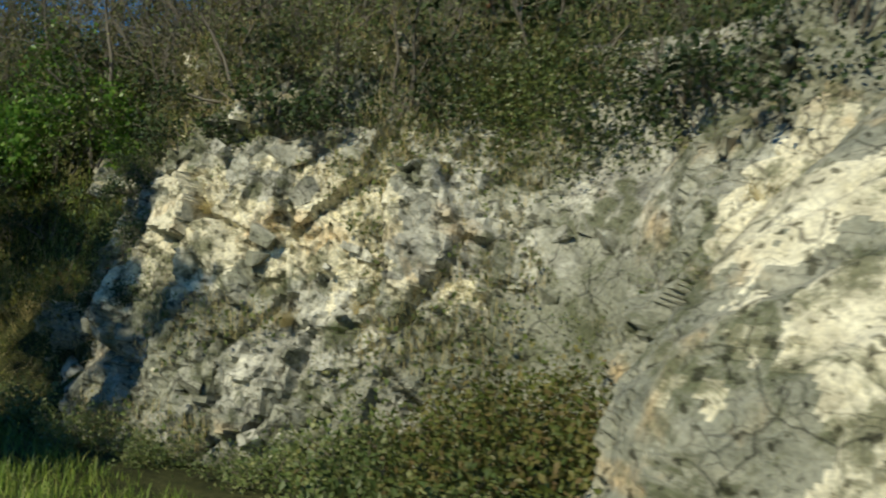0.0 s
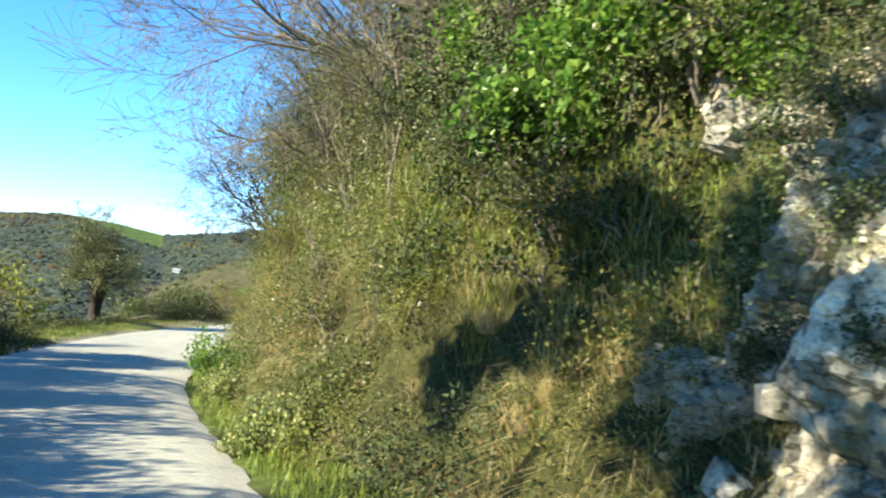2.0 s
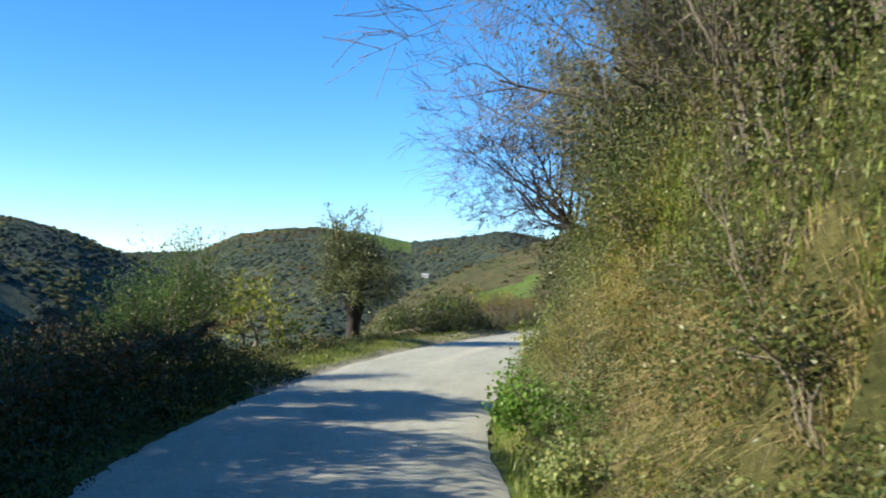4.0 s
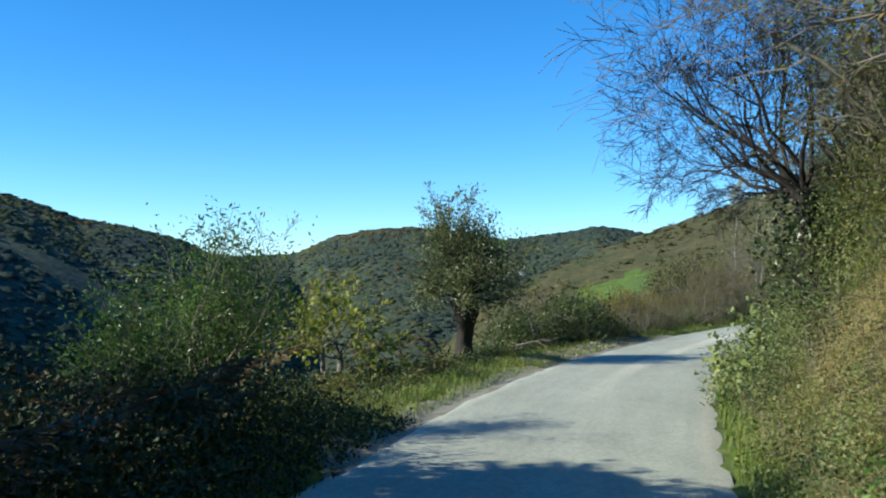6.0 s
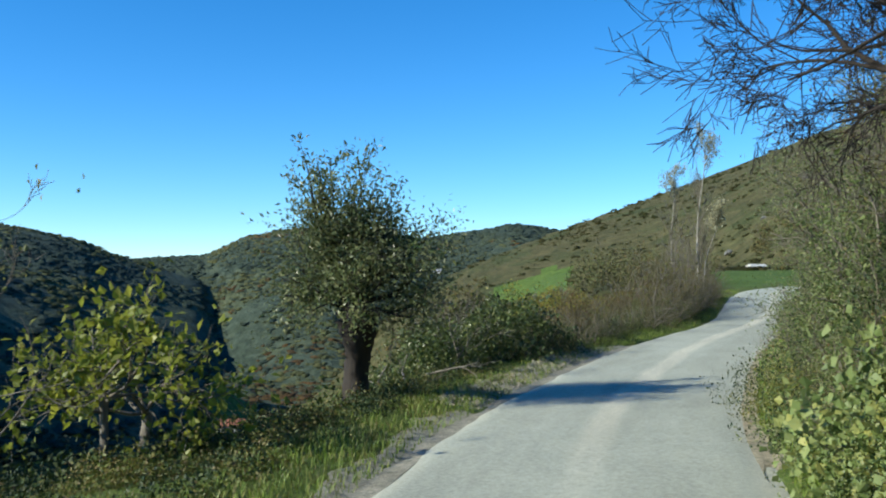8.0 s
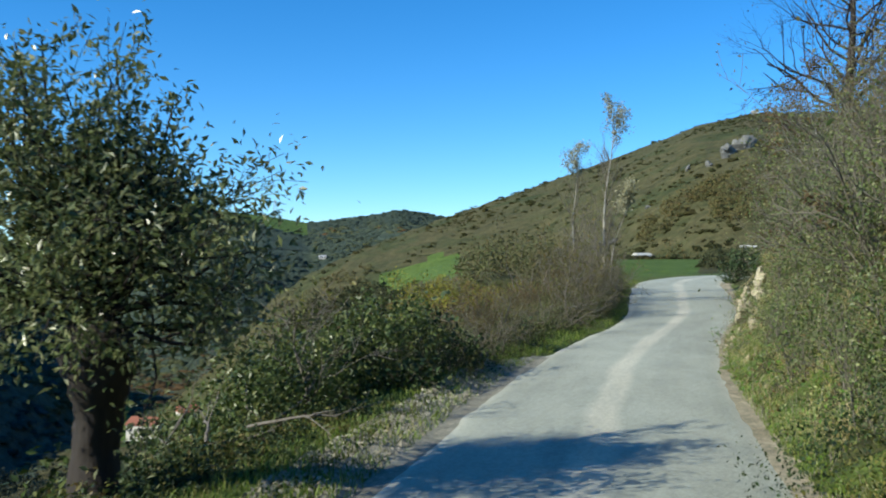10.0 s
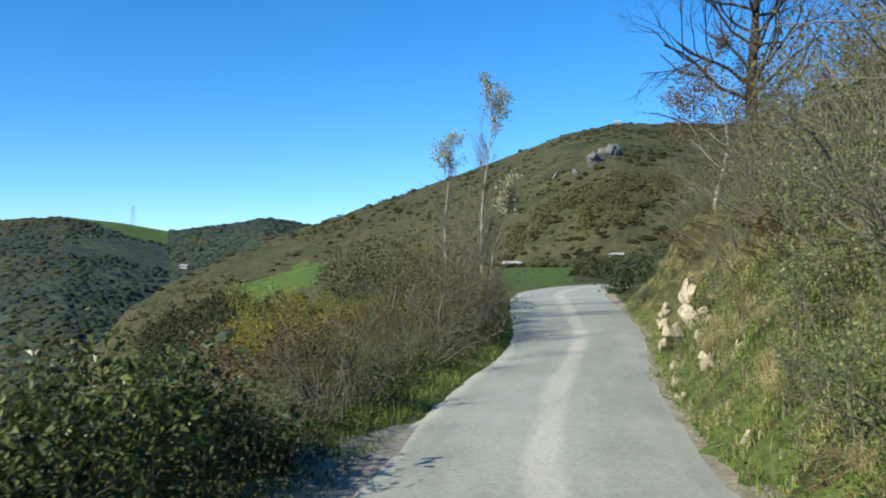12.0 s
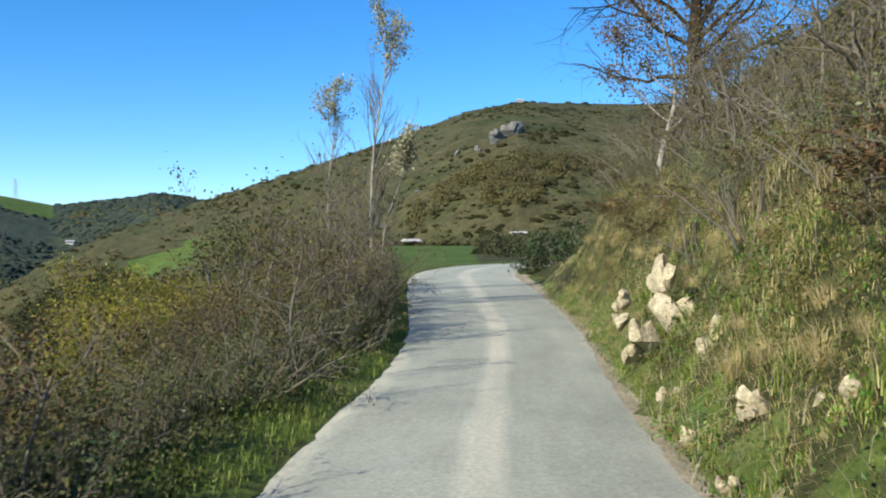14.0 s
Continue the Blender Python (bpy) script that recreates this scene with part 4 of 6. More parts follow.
p_ivied = shrub("ivied_shrub", "dark ivy-laden shrub hanging over the bank", "shrub", 33, 0.9, 1.5, 7, 2, 3200, 0.055, M_THICKET, M_TWIG, 0.10, aspect=0.8, bend=0.3, up=-0.02, group="ivied shrubs on the bank")
spread(p_ivied, along(S_A + 1, S_D - 4, 2.4, "0.6", 0.6, 63, 0.35, 0.15) + along(S_A + 2, S_D, 3.0, "1.3", 0.8, 64, 0.4, 0.2))
p_hazel = shrub("hazel_shrub", "tall brown-green hazel shrub on the downhill verge", "shrub", 34, 0.9, 2.2, 9, 3, 2200, 0.055, M_SLOPE, M_TWIG, 0.06, kids=(2, 4), bend=0.2, up=0.12, group="hazels along the lane")
spread(p_hazel, along(S_G - 2, S_H + 5, 2.7, -3.5, 0.85, 66, 0.3) + along(S_G + 2, S_H + 3, 3.2, -4.6, 1.2, 67, 0.3) + along(S_F - 2, S_G - 4, 3.2, -3.6, 0.5, 68, 0.3))
p_rust = shrub("rusty_shrub", "low reddish-brown withering shrub on the slope", "shrub", 35, 0.9, 1.2, 8, 2, 1900, 0.05, M_FERN, M_TWIG, 0.09, group="withering shrubs on the slope")
spread(p_rust, along(S_F - 3, S_G + 4, 2.2, -4.3, 1.0, 69, 0.35, 0.6) + along(S_B, S_C, 1.6, -2.9, 0.7, 70, 0.3, 0.3))
p_bright = shrub("evergreen_shrub", "glossy bright green shrub above the rock face", "shrub", 23, 0.9, 1.0, 8, 2, 2300, 0.095, M_BRIGHT, M_TWIG, 0.13, aspect=0.8, group="evergreens on the rock")
spread(p_bright, [(-5.6, 12.9, 0.85, 0.3), (-6.3, 13.2, 0.9, 0.3), (-5.0, 12.6, 0.75, 0.4), (-7.1, 14.2, 0.8, 0.2), (-6.0, 13.9, 0.9, 0.4), (-12.3, 17.2, 0.55, 0.2), (-3.4, 12.8, 0.6, 0.1), (-13.3, 17.6, 0.6, 0.2)])
p_bramble = shrub("bramble_bush", "dark green tangled bramble with arching stems", "bush", 24, 1.2, 0.95, 7, 2, 1500, 0.085, M_BRAMBLE, M_TWIG, 0.13, bend=0.3, up=-0.02, aspect=0.7, group="brambles by the lane")
spread(p_bramble, along(S_A - 3, S_C + 1, 1.3, -2.75, 0.85, 10, 0.2) + along(S_A, S_C + 1, 4.0, -3.9, 1.3, 11)
       + [(-29.4, 33.6, 1.15, 0.1), (-30.6, 35.4, 1.3, 0.1), (-30.3, 33.4, 1.2), (-31.6, 37.3, 1.0), (-29.9, 35.9, 0.9), (-31.4, 34.4, 1.3), (-32.2, 36.6, 1.4), (-29.9, 31.0, 0.8), (-30.6, 31.4, 1.1), (-29.6, 29.4, 0.8)]
       + along(S_0 - 2, S_A + 2, 2.3, "2.3", 1.25, 12) + along(S_A + 3.5, S_A + 8, 0.6, "0.8", 0.6, 65, 0.3, 0.25) + along(S_A + 3.5, S_A + 8.5, 0.8, "1.3", 0.75, 71, 0.3, 0.2) + along(S_F + 1, S_H + 3, 4.0, -3.0, 0.55, 13) + [(-41.0, 84.6, 1.9), (-39.8, 83.0, 1.9), (-39.6, 86.6, 2.1), (-41.4, 87.5, 1.8)])
p_fern = fern(25)
spread(p_fern, along(S_A - 2, S_C + 1.5, 1.0, -3.2, 0.9, 14, 0.4, 0.3) + along(S_0, S_A + 3, 1.8, "2.6", 1.1, 15, 0.4, 0.3) + along(S_E, S_H, 2.4, "1.8", 0.9, 39, 0.6))
p_willow = shrub("willow_shrub", "upright green shrub with long leafy wands", "shrub", 26, 0.75, 1.9, 9, 2, 6500, 0.065, M_WILLOW, M_TWIG, 0.07, aspect=0.35, up=0.25, bend=0.15, group="willow shrubs")
spread(p_willow, [(-21.0, 18.1, 1.05, 0.1), (-20.2, 17.2, 0.8), (-21.9, 18.4, 0.85)])
p_lime = shrub("yellowing_shrub", "yellow-green autumn shrub on the slope", "shrub", 27, 0.8, 1.5, 7, 2, 2400, 0.05, M_LIME, M_TWIG, 0.09, group="yellowing shrubs")
spread(p_lime, [(x, y, (top - ground_at(x, y)) / 2.0) for x, y, top in [(-36.7, 45.7, 0.55), (-37.8, 48.6, 0.7), (-36.4, 48.6, 0.5), (-38.6, 51.4, 0.8), (-35.4, 44.2, 0.5), (-36.2, 43.4, 0.6)]] + [(-13.3, 18.5, 0.65, 0.4), (-14.1, 19.3, 0.6, 0.4), (-12.6, 17.7, 0.55, 0.5)] + along(S_G, S_H + 8, 2.6, -4.0, 1.0, 16) + along(S_F + 2, S_G + 2, 2.4, -3.9, 0.75, 51))
p_yellow = shrub("yellowing_tree", "bushy young tree with yellow-orange autumn leaves", "tree", 31, 0.8, 3.0, 9, 3, 8000, 0.10, M_AUTUMN, M_TWIG, 0.05, kids=(3, 4), bend=0.16, up=0.12, group="yellowing trees on the slope")
spread(p_yellow, [(x, y, (top - ground_at(x, y)) / 4.3) for x, y, top in [(-43.4, 54.5, 1.2), (-42.0, 52.0, 0.7), (-49.6, 62.0, 1.7), (-50.4, 66.2, 1.3), (-47.2, 59.4, 1.0), (-46.6, 63.4, 1.0), (-52.8, 64.4, 0.9), (-44.2, 57.4, 0.7), (-47.8, 68.0, 1.2)]])
p_vine = shrub("climbing_vine", "pale green broad-leaved climber hanging over the bank", "climber", 28, 0.7, 1.3, 8, 2, 2600, 0.112, M_MALLOW, M_TWIG, 0.11, aspect=0.95, up=0.0, group="climbers on the bank")
spread(p_vine, [(-19.0, 26.2, 0.85), (-19.5, 27.1, 0.75), (-18.5, 25.3, 0.7), (-8.9, 13.3, 0.4), (-11.6, 15.9, 0.35)])
p_straw = tussock("straw_tussock", "bleached dry grass tussock hanging from the bank", 29, 320, 0.55, M_STRAW)
spread(p_straw, along(S_A + 2.5, S_C + 2, 0.6, "0.1", 0.85, 17, 0.3) + along(S_A + 3, S_C, 0.9, "0.45", 0.9, 40, 0.3) + along(S_D, S_H, 0.8, "0.7", 0.85, 19, 0.6) + along(S_E, S_H, 1.2, "1.6", 1.0, 43, 0.6) + along(S_0, S_A, 1.3, "0.9", 1.0, 33, 0.4))




def brow(proto, seed, u0, u1, step, z0, z1, size):
    """Copies of a plant rooted along the brow of the rock face."""
    rng = np.random.default_rng(seed)
    u = np.arange(u0, u1, step) + rng.uniform(-0.3, 0.3, len(np.arange(u0, u1, step))) * step
    P, N, _ = face_point(u, rng.uniform(z0, z1, len(u)))
    for q, n in zip(P, N):
        k = size * rng.uniform(0.75, 1.2)
        copy_thing(proto, Matrix.LocRotScale(q - n * 0.12, Euler((-0.35 * n[1], 0.35 * n[0], rng.uniform(0, 6.28))), (k, k, k)) @ Matrix.Diagonal((*[1 / c for c in proto.scale], 1)))


U_END = FCUM[-1]
brow(p_bramble, 120, U_OUT + 0.8, U_END, 1.0, 3.3, 3.9, 0.8)
brow(p_olive, 121, U_OUT - 1.0, U_END, 0.85, 3.5, 4.3, 0.9)
brow(p_lime, 122, U_OUT + 2.6, U_END, 1.0, 3.6, 4.2, 0.5)
brow(p_bramble, 129, U_END - 4.0, U_END, 0.2, 0.4, 3.4, 0.42)
brow(p_olive, 126, U_END - 4.6, U_END, 0.34, 0.6, 3.5, 0.45)
brow(p_straw, 123, U_OUT + 0.4, U_END, 0.7, 1.0, 3.6, 0.5)
brow(p_olive, 124, U_OUT + 1.2, U_END, 0.5, 0.8, 3.3, 0.28)
brow(p_olive, 151, U_OUT - 0.1, U_OUT + 1.6, 0.26, 1.2, 2.7, 0.33)
brow(p_straw, 152, U_OUT + 0.2, U_OUT + 1.8, 0.3, 1.0, 2.4, 0.4)
brow(p_bright, 128, U_END - 2.4, U_END - 0.2, 0.7, 2.9, 3.6, 0.7)
brow(p_bare, 125, U_OUT - 0.5, U_END, 1.2, 3.6, 4.3, 0.9)

# ---------------------------------------------------------------- trees


def tree(name, label, seed, base, trunk, limbs, depth, length, radius, bark, n_leaf=0, leaf=0.06, mat=None, scatter=0.12, kids=(3, 4), bend=0.18, up=0.08, wide=0.8, spread_way=None, category="tree", sides=8, aspect=0.6):
    """A tree: trunk as a polyline with radii (from its base), limbs from its upper end."""
    rng = np.random.default_rng(seed)
    root = thing(name, label, category, at=base)
    tb = Tubes()
    line, f = np.array(trunk, float), np.linspace(0, len(trunk) - 1, 26)
    line = np.stack([np.interp(f, np.arange(len(trunk)), line[:, k]) for k in range(4)], 1)
    tb.add(line[:, :3], line[:, 3], 14)
    knots = np.sin(np.arange(14)[None] * 2 * math.pi / 14 * 3 + 0.35 * np.arange(26)[:, None] + seed) * 0.09 + rng.normal(size=(26, 14)) * 0.05
    V = tb.V[0].reshape(26, 14, 3)
    tb.V[0] = (line[:, None, :3] + (V - line[:, None, :3]) * (1 + knots[:, :, None])).reshape(-1, 3)
    part("trunk", tb.mesh("trunk", bark), root)
    tips = []
    top = np.array(trunk[-1][:3])
    for k in range(limbs):
        a = 2 * math.pi * k / limbs + rng.uniform(-0.4, 0.4)
        f = rng.uniform(0.0, 1.0) ** 0.7
        way = np.array([math.cos(a) * f, math.sin(a) * f, rng.uniform(0.15, 1.0)])
        if spread_way is not None:
            way = way * 0.8 + np.array(spread_way)
        lb = Tubes()
        grow(rng, lb, top + np.array([0, 0, -0.12 * rng.uniform()]), way, length * rng.uniform(0.75, 1.2), radius, depth, tips, bend, up, kids, 5, 0.66, wide, 6)
        part("limb", lb.mesh("limb", bark), root)
    if n_leaf:
        P, w = tip_points(rng, tips, n_leaf, scatter)
        part("crown", leaves(rng, P, leaf, mat, "crown", aspect, 0.1, w * 0.7), root)
    return root


def based(x, y, lift=-0.1):
    return (x, y, ground_at(x, y) + lift)


POLLARD = tree("pollard_tree", "small pollarded tree with a thick dark trunk and dense leafy shoots", 41, based(-26.65, 27.2), [(0, 0, -0.1, 0.27), (0.02, 0.0, 0.12, 0.21), (-0.03, 0.02, 0.5, 0.175), (0.0, 0.03, 0.8, 0.18), (0.04, 0.0, 1.05, 0.23), (0.05, 0, 1.25, 0.29), (0.05, 0, 1.42, 0.27), (0.05, 0, 1.52, 0.1)], 36, 2, 1.06, 0.028, M_BARK_DARK, 17000, 0.075, M_POLLARD, 0.12, (4, 5), 0.24, 0.05, 0.85, (0, 0, 0.05), aspect=0.42)
_rng, _leafy = np.random.default_rng(57), []
for _k in range(11):
    _a, _tb, _tips = _rng.uniform(0, 6.28), Tubes(), []
    _r = _rng.uniform(0.1, 0.55)
    grow(_rng, _tb, (0.3 * _r * math.cos(_a), 0.3 * _r * math.sin(_a), 1.4), (_r * math.cos(_a), _r * math.sin(_a), 1.3), _rng.uniform(1.6, 2.3), 0.018, 1, _tips, 0.05, 0.06, (4, 6), 5, 0.22, 0.7, 8)
    part("shoot", _tb.mesh("shoot", M_BARK_DARK), POLLARD)
    _leafy.append(tip_points(_rng, _tips, 340, 0.05))
part("shoot_leaves", leaves(_rng, np.vstack([q[0] for q in _leafy]), 0.078, M_POLLARD, "shoot_leaves", 0.42, 0.1, np.vstack([q[1] for q in _leafy]) * 0.7), POLLARD)
tree("fig_tree", "low spreading tree with two pale stems and yellowing leaves", 42, based(-26.15, 23.6), [(0, 0, 0, 0.06), (0.03, -0.05, 0.4, 0.05), (0.0, 0.05, 0.8, 0.055), (0, 0.0, 0.95, 0.03)], 7, 2, 1.0, 0.024, M_BARK, 800, 0.12, M_FIG, 0.07, (3, 4), 0.25, 0.03, 0.9, aspect=0.7)
tree("fig_tree", "low spreading tree with leaning stem and yellowing leaves", 43, based(-25.45, 22.75), [(0, 0, 0, 0.05), (-0.06, 0.05, 0.4, 0.04), (-0.1, 0.05, 0.75, 0.045)], 6, 2, 0.95, 0.022, M_BARK, 650, 0.12, M_FIG, 0.07, (3, 4), 0.25, 0.03, 0.9, aspect=0.7)
OV = based(-17.3, 24.3, -0.3)
tree("leafless_tree", "leafless dark-limbed tree leaning over the lane", 44, OV, [(0, 0, 0, 0.17), (-0.08, 0.0, 1.1, 0.14), (-0.2, -0.1, 2.2, 0.13)], 14, 5, 1.75, 0.034, M_BARK_DARK, 0, kids=(3, 4), bend=0.2, up=0.02, wide=0.8, spread_way=(-0.5, -0.05, 0.12))
tree("pale_stem_tree", "slender pale-barked leafless tree amid the bank shrubs", 45, based(-8.7, 14.9, -0.5), [(0, 0, 0, 0.026), (-0.1, 0.0, 0.8, 0.022), (-0.02, 0.05, 1.5, 0.02), (-0.15, 0.0, 2.2, 0.018)], 9, 4, 1.3, 0.012, M_BARK, 700, 0.05, M_OLIVE, 0.2, (3, 4), 0.16, 0.06, 0.7)
tree("leafless_tree", "dark leafless tree rising behind the bank shrubs", 46, based(-10.4, 17.0, -0.3), [(0, 0, 0, 0.08), (-0.05, 0.0, 0.8, 0.07), (0.02, 0.05, 1.6, 0.06)], 18, 4, 2.7, 0.028, M_BARK, 700, 0.05, M_LIME, 0.06, (3, 5), 0.16, 0.03, 0.75, (-0.66, -0.2, 0.10))
tree("leafless_tree", "grey leafless tree among shrubs on the bank", 53, based(-14.2, 20.9, -0.3), [(0, 0, 0, 0.08), (-0.05, 0.0, 0.8, 0.07), (0.02, 0.05, 1.6, 0.06)], 9, 4, 1.9, 0.03, M_BARK, 0, kids=(3, 4), bend=0.18, up=0.04, wide=0.8, spread_way=(-0.30, -0.05, 0.0))


def tall_tree(name, label, seed, base, tall, radius, bark, limbs, reach, low, depth=3, n_leaf=0, mat=None, wave=0.12, leaf=0.09):
    """A tree with one stem to its top and limbs all the way up."""
    rng = np.random.default_rng(seed)
    root = thing(name, label, "tree", at=base)
    t = np.linspace(0, 1, 14)
    pts = np.stack([wave * np.sin(t * 7 + seed), wave * np.cos(t * 5 + seed), tall * t], 1)
    pts[:, :2] -= pts[0, :2]
    tb = Tubes()
    tb.add(pts, radius * (1.05 - 0.9 * t), 9)
    part("trunk", tb.mesh("trunk", bark), root)
    tips = []
    for k in range(limbs):
        f = low + (1 - low) * (k + rng.uniform()) / limbs
        p = np.array([np.interp(f, t, pts[:, m]) for m in range(3)])
        a = 2.4 * k + rng.uniform(-0.5, 0.5)
        lb = Tubes()
        grow(rng, lb, p, (math.cos(a), math.sin(a), rng.uniform(0.15, 0.8)), reach * (1.15 - 0.7 * f) * rng.uniform(0.8, 1.2), radius * 0.34 * (1.15 - 0.8 * f), depth, tips, 0.17, 0.07, (3, 4), 5, 0.62, 0.75, 6)
        part("limb", lb.mesh("limb", bark), root)
    if n_leaf:
        P, w = tip_points(rng, tips, n_leaf, 0.14)
        part("crown", leaves(rng, P, leaf, mat, "crown", 0.6, 0.2, w * 0.5), root)


tall_tree("leafless_tree", "tall leafless tree with a straight grey trunk on the bank", 47, based(-31.4, 70.7, -0.4), 11.0, 0.30, M_BARK_DARK, 32, 4.4, 0.12, 3, 900, M_BROWNLEAF)
tall_tree("leafless_tree", "tall leafless tree higher on the bank", 52, based(-23.8, 62.5, -0.5), 8.5, 0.17, M_BARK, 30, 3.6, 0.15)
tall_tree("brown_leaved_tree", "crooked pale-stemmed tree with withered brown leaves", 48, based(-31.6, 64.2, -0.4), 5.6, 0.10, M_BARK_PALE, 16, 2.4, 0.3, 2, 6500, M_BROWNLEAF, 0.22, 0.10)
tall_tree("leafless_tree", "bushy leafless tree on the upper bank", 54, based(-24.6, 55.5, -0.5), 5.5, 0.10, M_BARK, 26, 2.6, 0.1)
tall_tree("leafless_tree", "grey leafless tree on top of the bank", 55, based(-21.4, 44.8, -0.5), 6.0, 0.11, M_BARK, 24, 2.7, 0.45)


def poplar(seed, base, tall, lean, label):
    rng = np.random.default_rng(seed)
    root = thing("poplar", label, "tree", "poplars by the lane", at=base)
    t = np.linspace(0, 1, 12)
    pts = np.stack([lean[0] * t**1.5 + 0.06 * np.sin(t * 9), lean[1] * t**1.5 + 0.05 * np.cos(t * 7), tall * t], 1)
    tb = Tubes()
    tb.add(pts, 0.0085 * tall * (1.06 - t), 7)
    part("trunk", tb.mesh("trunk", M_BARK_PALE), root)
    lb, high = Tubes(), []
    for f in np.linspace(0.16, 0.99, 46) + rng.uniform(-0.01, 0.01, 46):
        p = np.array([np.interp(f, t, pts[:, k]) for k in range(3)])
        a = rng.uniform(0, 6.28)
        own = []
        grow(rng, lb, p, (math.cos(a) * 0.62, math.sin(a) * 0.62, 1.0), tall * 0.23 * (1.2 - 0.75 * f) * rng.uniform(0.6, 1.15), 0.0035 * tall * (1.2 - 0.8 * f), 2, own, 0.10, 0.10, (2, 4), 4, 0.5, 0.6, 5)
        if f > 0.74:
            high += own
    part("branch_frame", lb.mesh("branch_frame", M_TWIG), root)
    P, w = tip_points(rng, high, 1500, 0.10)
    part("crown", leaves(rng, P, 0.08, M_POPLAR, "crown", 0.8, 0.2), root)


poplar(49, based(-40.0, 62.0), 8.6, (0.5, 0.3), "slender half-bare poplar with pale leaves clinging to its top")
for n, (sx, sd, st) in enumerate([(S_G - 4, -2.7, 2.2), (S_G + 1, -2.8, 2.4), (S_G + 4, -3.2, 2.8), (S_G + 7, -3.0, 3.0), (S_G + 11, -3.4, 3.6), (S_G + 5, -3.3, 3.6), (S_G + 8, -3.6, 4.4), (S_G + 10, -3.2, 4.0), (S_G + 13, -3.8, 4.6), (S_G + 15, -3.4, 3.8), (S_D + 6, -3.4, 1.3), (S(-21.0, 24.5), -5.3, 2.8)]):
    sp = on_road(np.array([sx]), np.array([sd]))[0]
    tall_tree("sapling", "thin leafless sapling on the downhill verge", 140 + n, based(*sp), st, 0.028, M_BARK, 12, 0.9, 0.2, 2, 120, M_LIME, 0.06, 0.07)
poplar(56, based(-39.4, 61.3), 4.9, (0.9, 0.5), "young leaning poplar, nearly bare")
poplar(50, based(-43.6, 66.0), 7.6, (0.0, 0.3), "thin half-bare poplar on the slope below the lane")
for n, (tx, ty, k, h, many) in enumerate([(-10.4, 4.5, 1.4, 3.6, 11000), (-12.2, 4.3, 1.4, 5.6, 12000), (-14.0, 6.0, 1.4, 5.2, 8500), (-16.0, 8.0, 1.4, 5.2, 8500), (-18.2, 10.0, 1.4, 5.2, 9500), (-20.2, 11.6, 1.2, 3.6, 8000)]):
    tree("roadside_tree", "half-bare roadside tree on the downhill side", 60 + n, based(tx, ty, -0.2), [(0, 0, 0, 0.09), (0.05, 0, h * 0.5, 0.075), (0, 0.06, h, 0.06)], 7, 3, 1.15 * k, 0.03, M_BARK, many, 0.13, M_OLIVE, 0.18, (3, 4), 0.18, 0.04, 0.85)


def leafy_tree(label, seed, base, clumps, dense=True):
    """A tree whose limbs each carry a dense clump of leaves: place and size of each clump."""
    rng = np.random.default_rng(seed)
    root = thing("roadside_tree", label, "tree", at=base)
    fork = np.array([0, 0, 2.2])
    tb = Tubes()
    tb.add([(0, 0, 0), (0.06, 0.02, 1.1), tuple(fork)], [0.16, 0.12, 0.10], 9)
    part("trunk", tb.mesh("trunk", M_BARK), root)
    P = []
    for x, y, z, r in clumps:
        c = np.array([x, y, z]) - np.array(base)
        mid = fork * 0.5 + c * 0.5 + np.array([0, 0, 0.25])
        lb, tips = Tubes(), []
        lb.add([tuple(fork), tuple(mid), tuple(c)], [0.07, 0.045, 0.02], 6)
        for _ in range(7):
            grow(rng, lb, c - np.array([0, 0, 0.3 * r]), rng.normal(size=3) + np.array([0, 0, 0.3]), r * 0.8, 0.014, 1, tips, 0.2, 0.05, (3, 4), 4, 0.6, 0.9, 3)
        part("limb", lb.mesh("limb", M_BARK), root)
        n = int((2600 if dense else 1500) * r * r) + 300
        q = tip_points(rng, tips, n, 0.22 * r)[0]
        P.append(q)
    part("crown", leaves(rng, np.vstack(P), 0.16, M_BRAMBLE, "crown", 0.75, 0.2), root)


leafy_tree("leafy roadside tree with a dense dark crown", 75, based(-9.8, 4.4, -0.2), [(-8.8, 5.7, 6.7, 0.6), (-10.2, 6.1, 5.8, 0.5), (-9.5, 5.6, 6.2, 0.45), (-8.2, 5.0, 5.6, 0.45)])
leafy_tree("leafy roadside tree with a broad dark crown", 77, based(-21.4, 11.4, -0.2), [(-20.4, 12.9, 4.0, 0.75), (-21.2, 11.8, 4.7, 0.8), (-20.3, 11.3, 5.4, 0.8), (-19.5, 12.1, 3.5, 0.55), (-19.4, 11.0, 4.6, 0.7)], False)
leafy_tree("leafy roadside tree above the bramble hedge", 78, based(-17.0, 5.2, -0.2), [(-17.4, 6.1, 4.6, 0.8), (-16.4, 5.2, 4.4, 0.7), (-18.3, 6.9, 4.7, 0.7), (-16.9, 6.3, 3.8, 0.5)], False)
leafy_tree("leafy roadside tree with low dense branches", 76, based(-8.4, 2.9, -0.2), [(-7.8, 3.9, 4.9, 0.6), (-7.3, 3.2, 4.5, 0.6), (-8.4, 4.3, 6.2, 0.55), (-8.0, 4.6, 6.9, 0.5), (-6.6, 2.9, 4.6, 0.35), (-8.3, 3.6, 5.3, 0.5), (-7.2, 4.0, 6.3, 0.5), (-6.9, 3.6, 5.6, 0.4), (-6.5, 3.5, 6.3, 0.4), (-7.2, 4.5, 7.3, 0.4)], False)


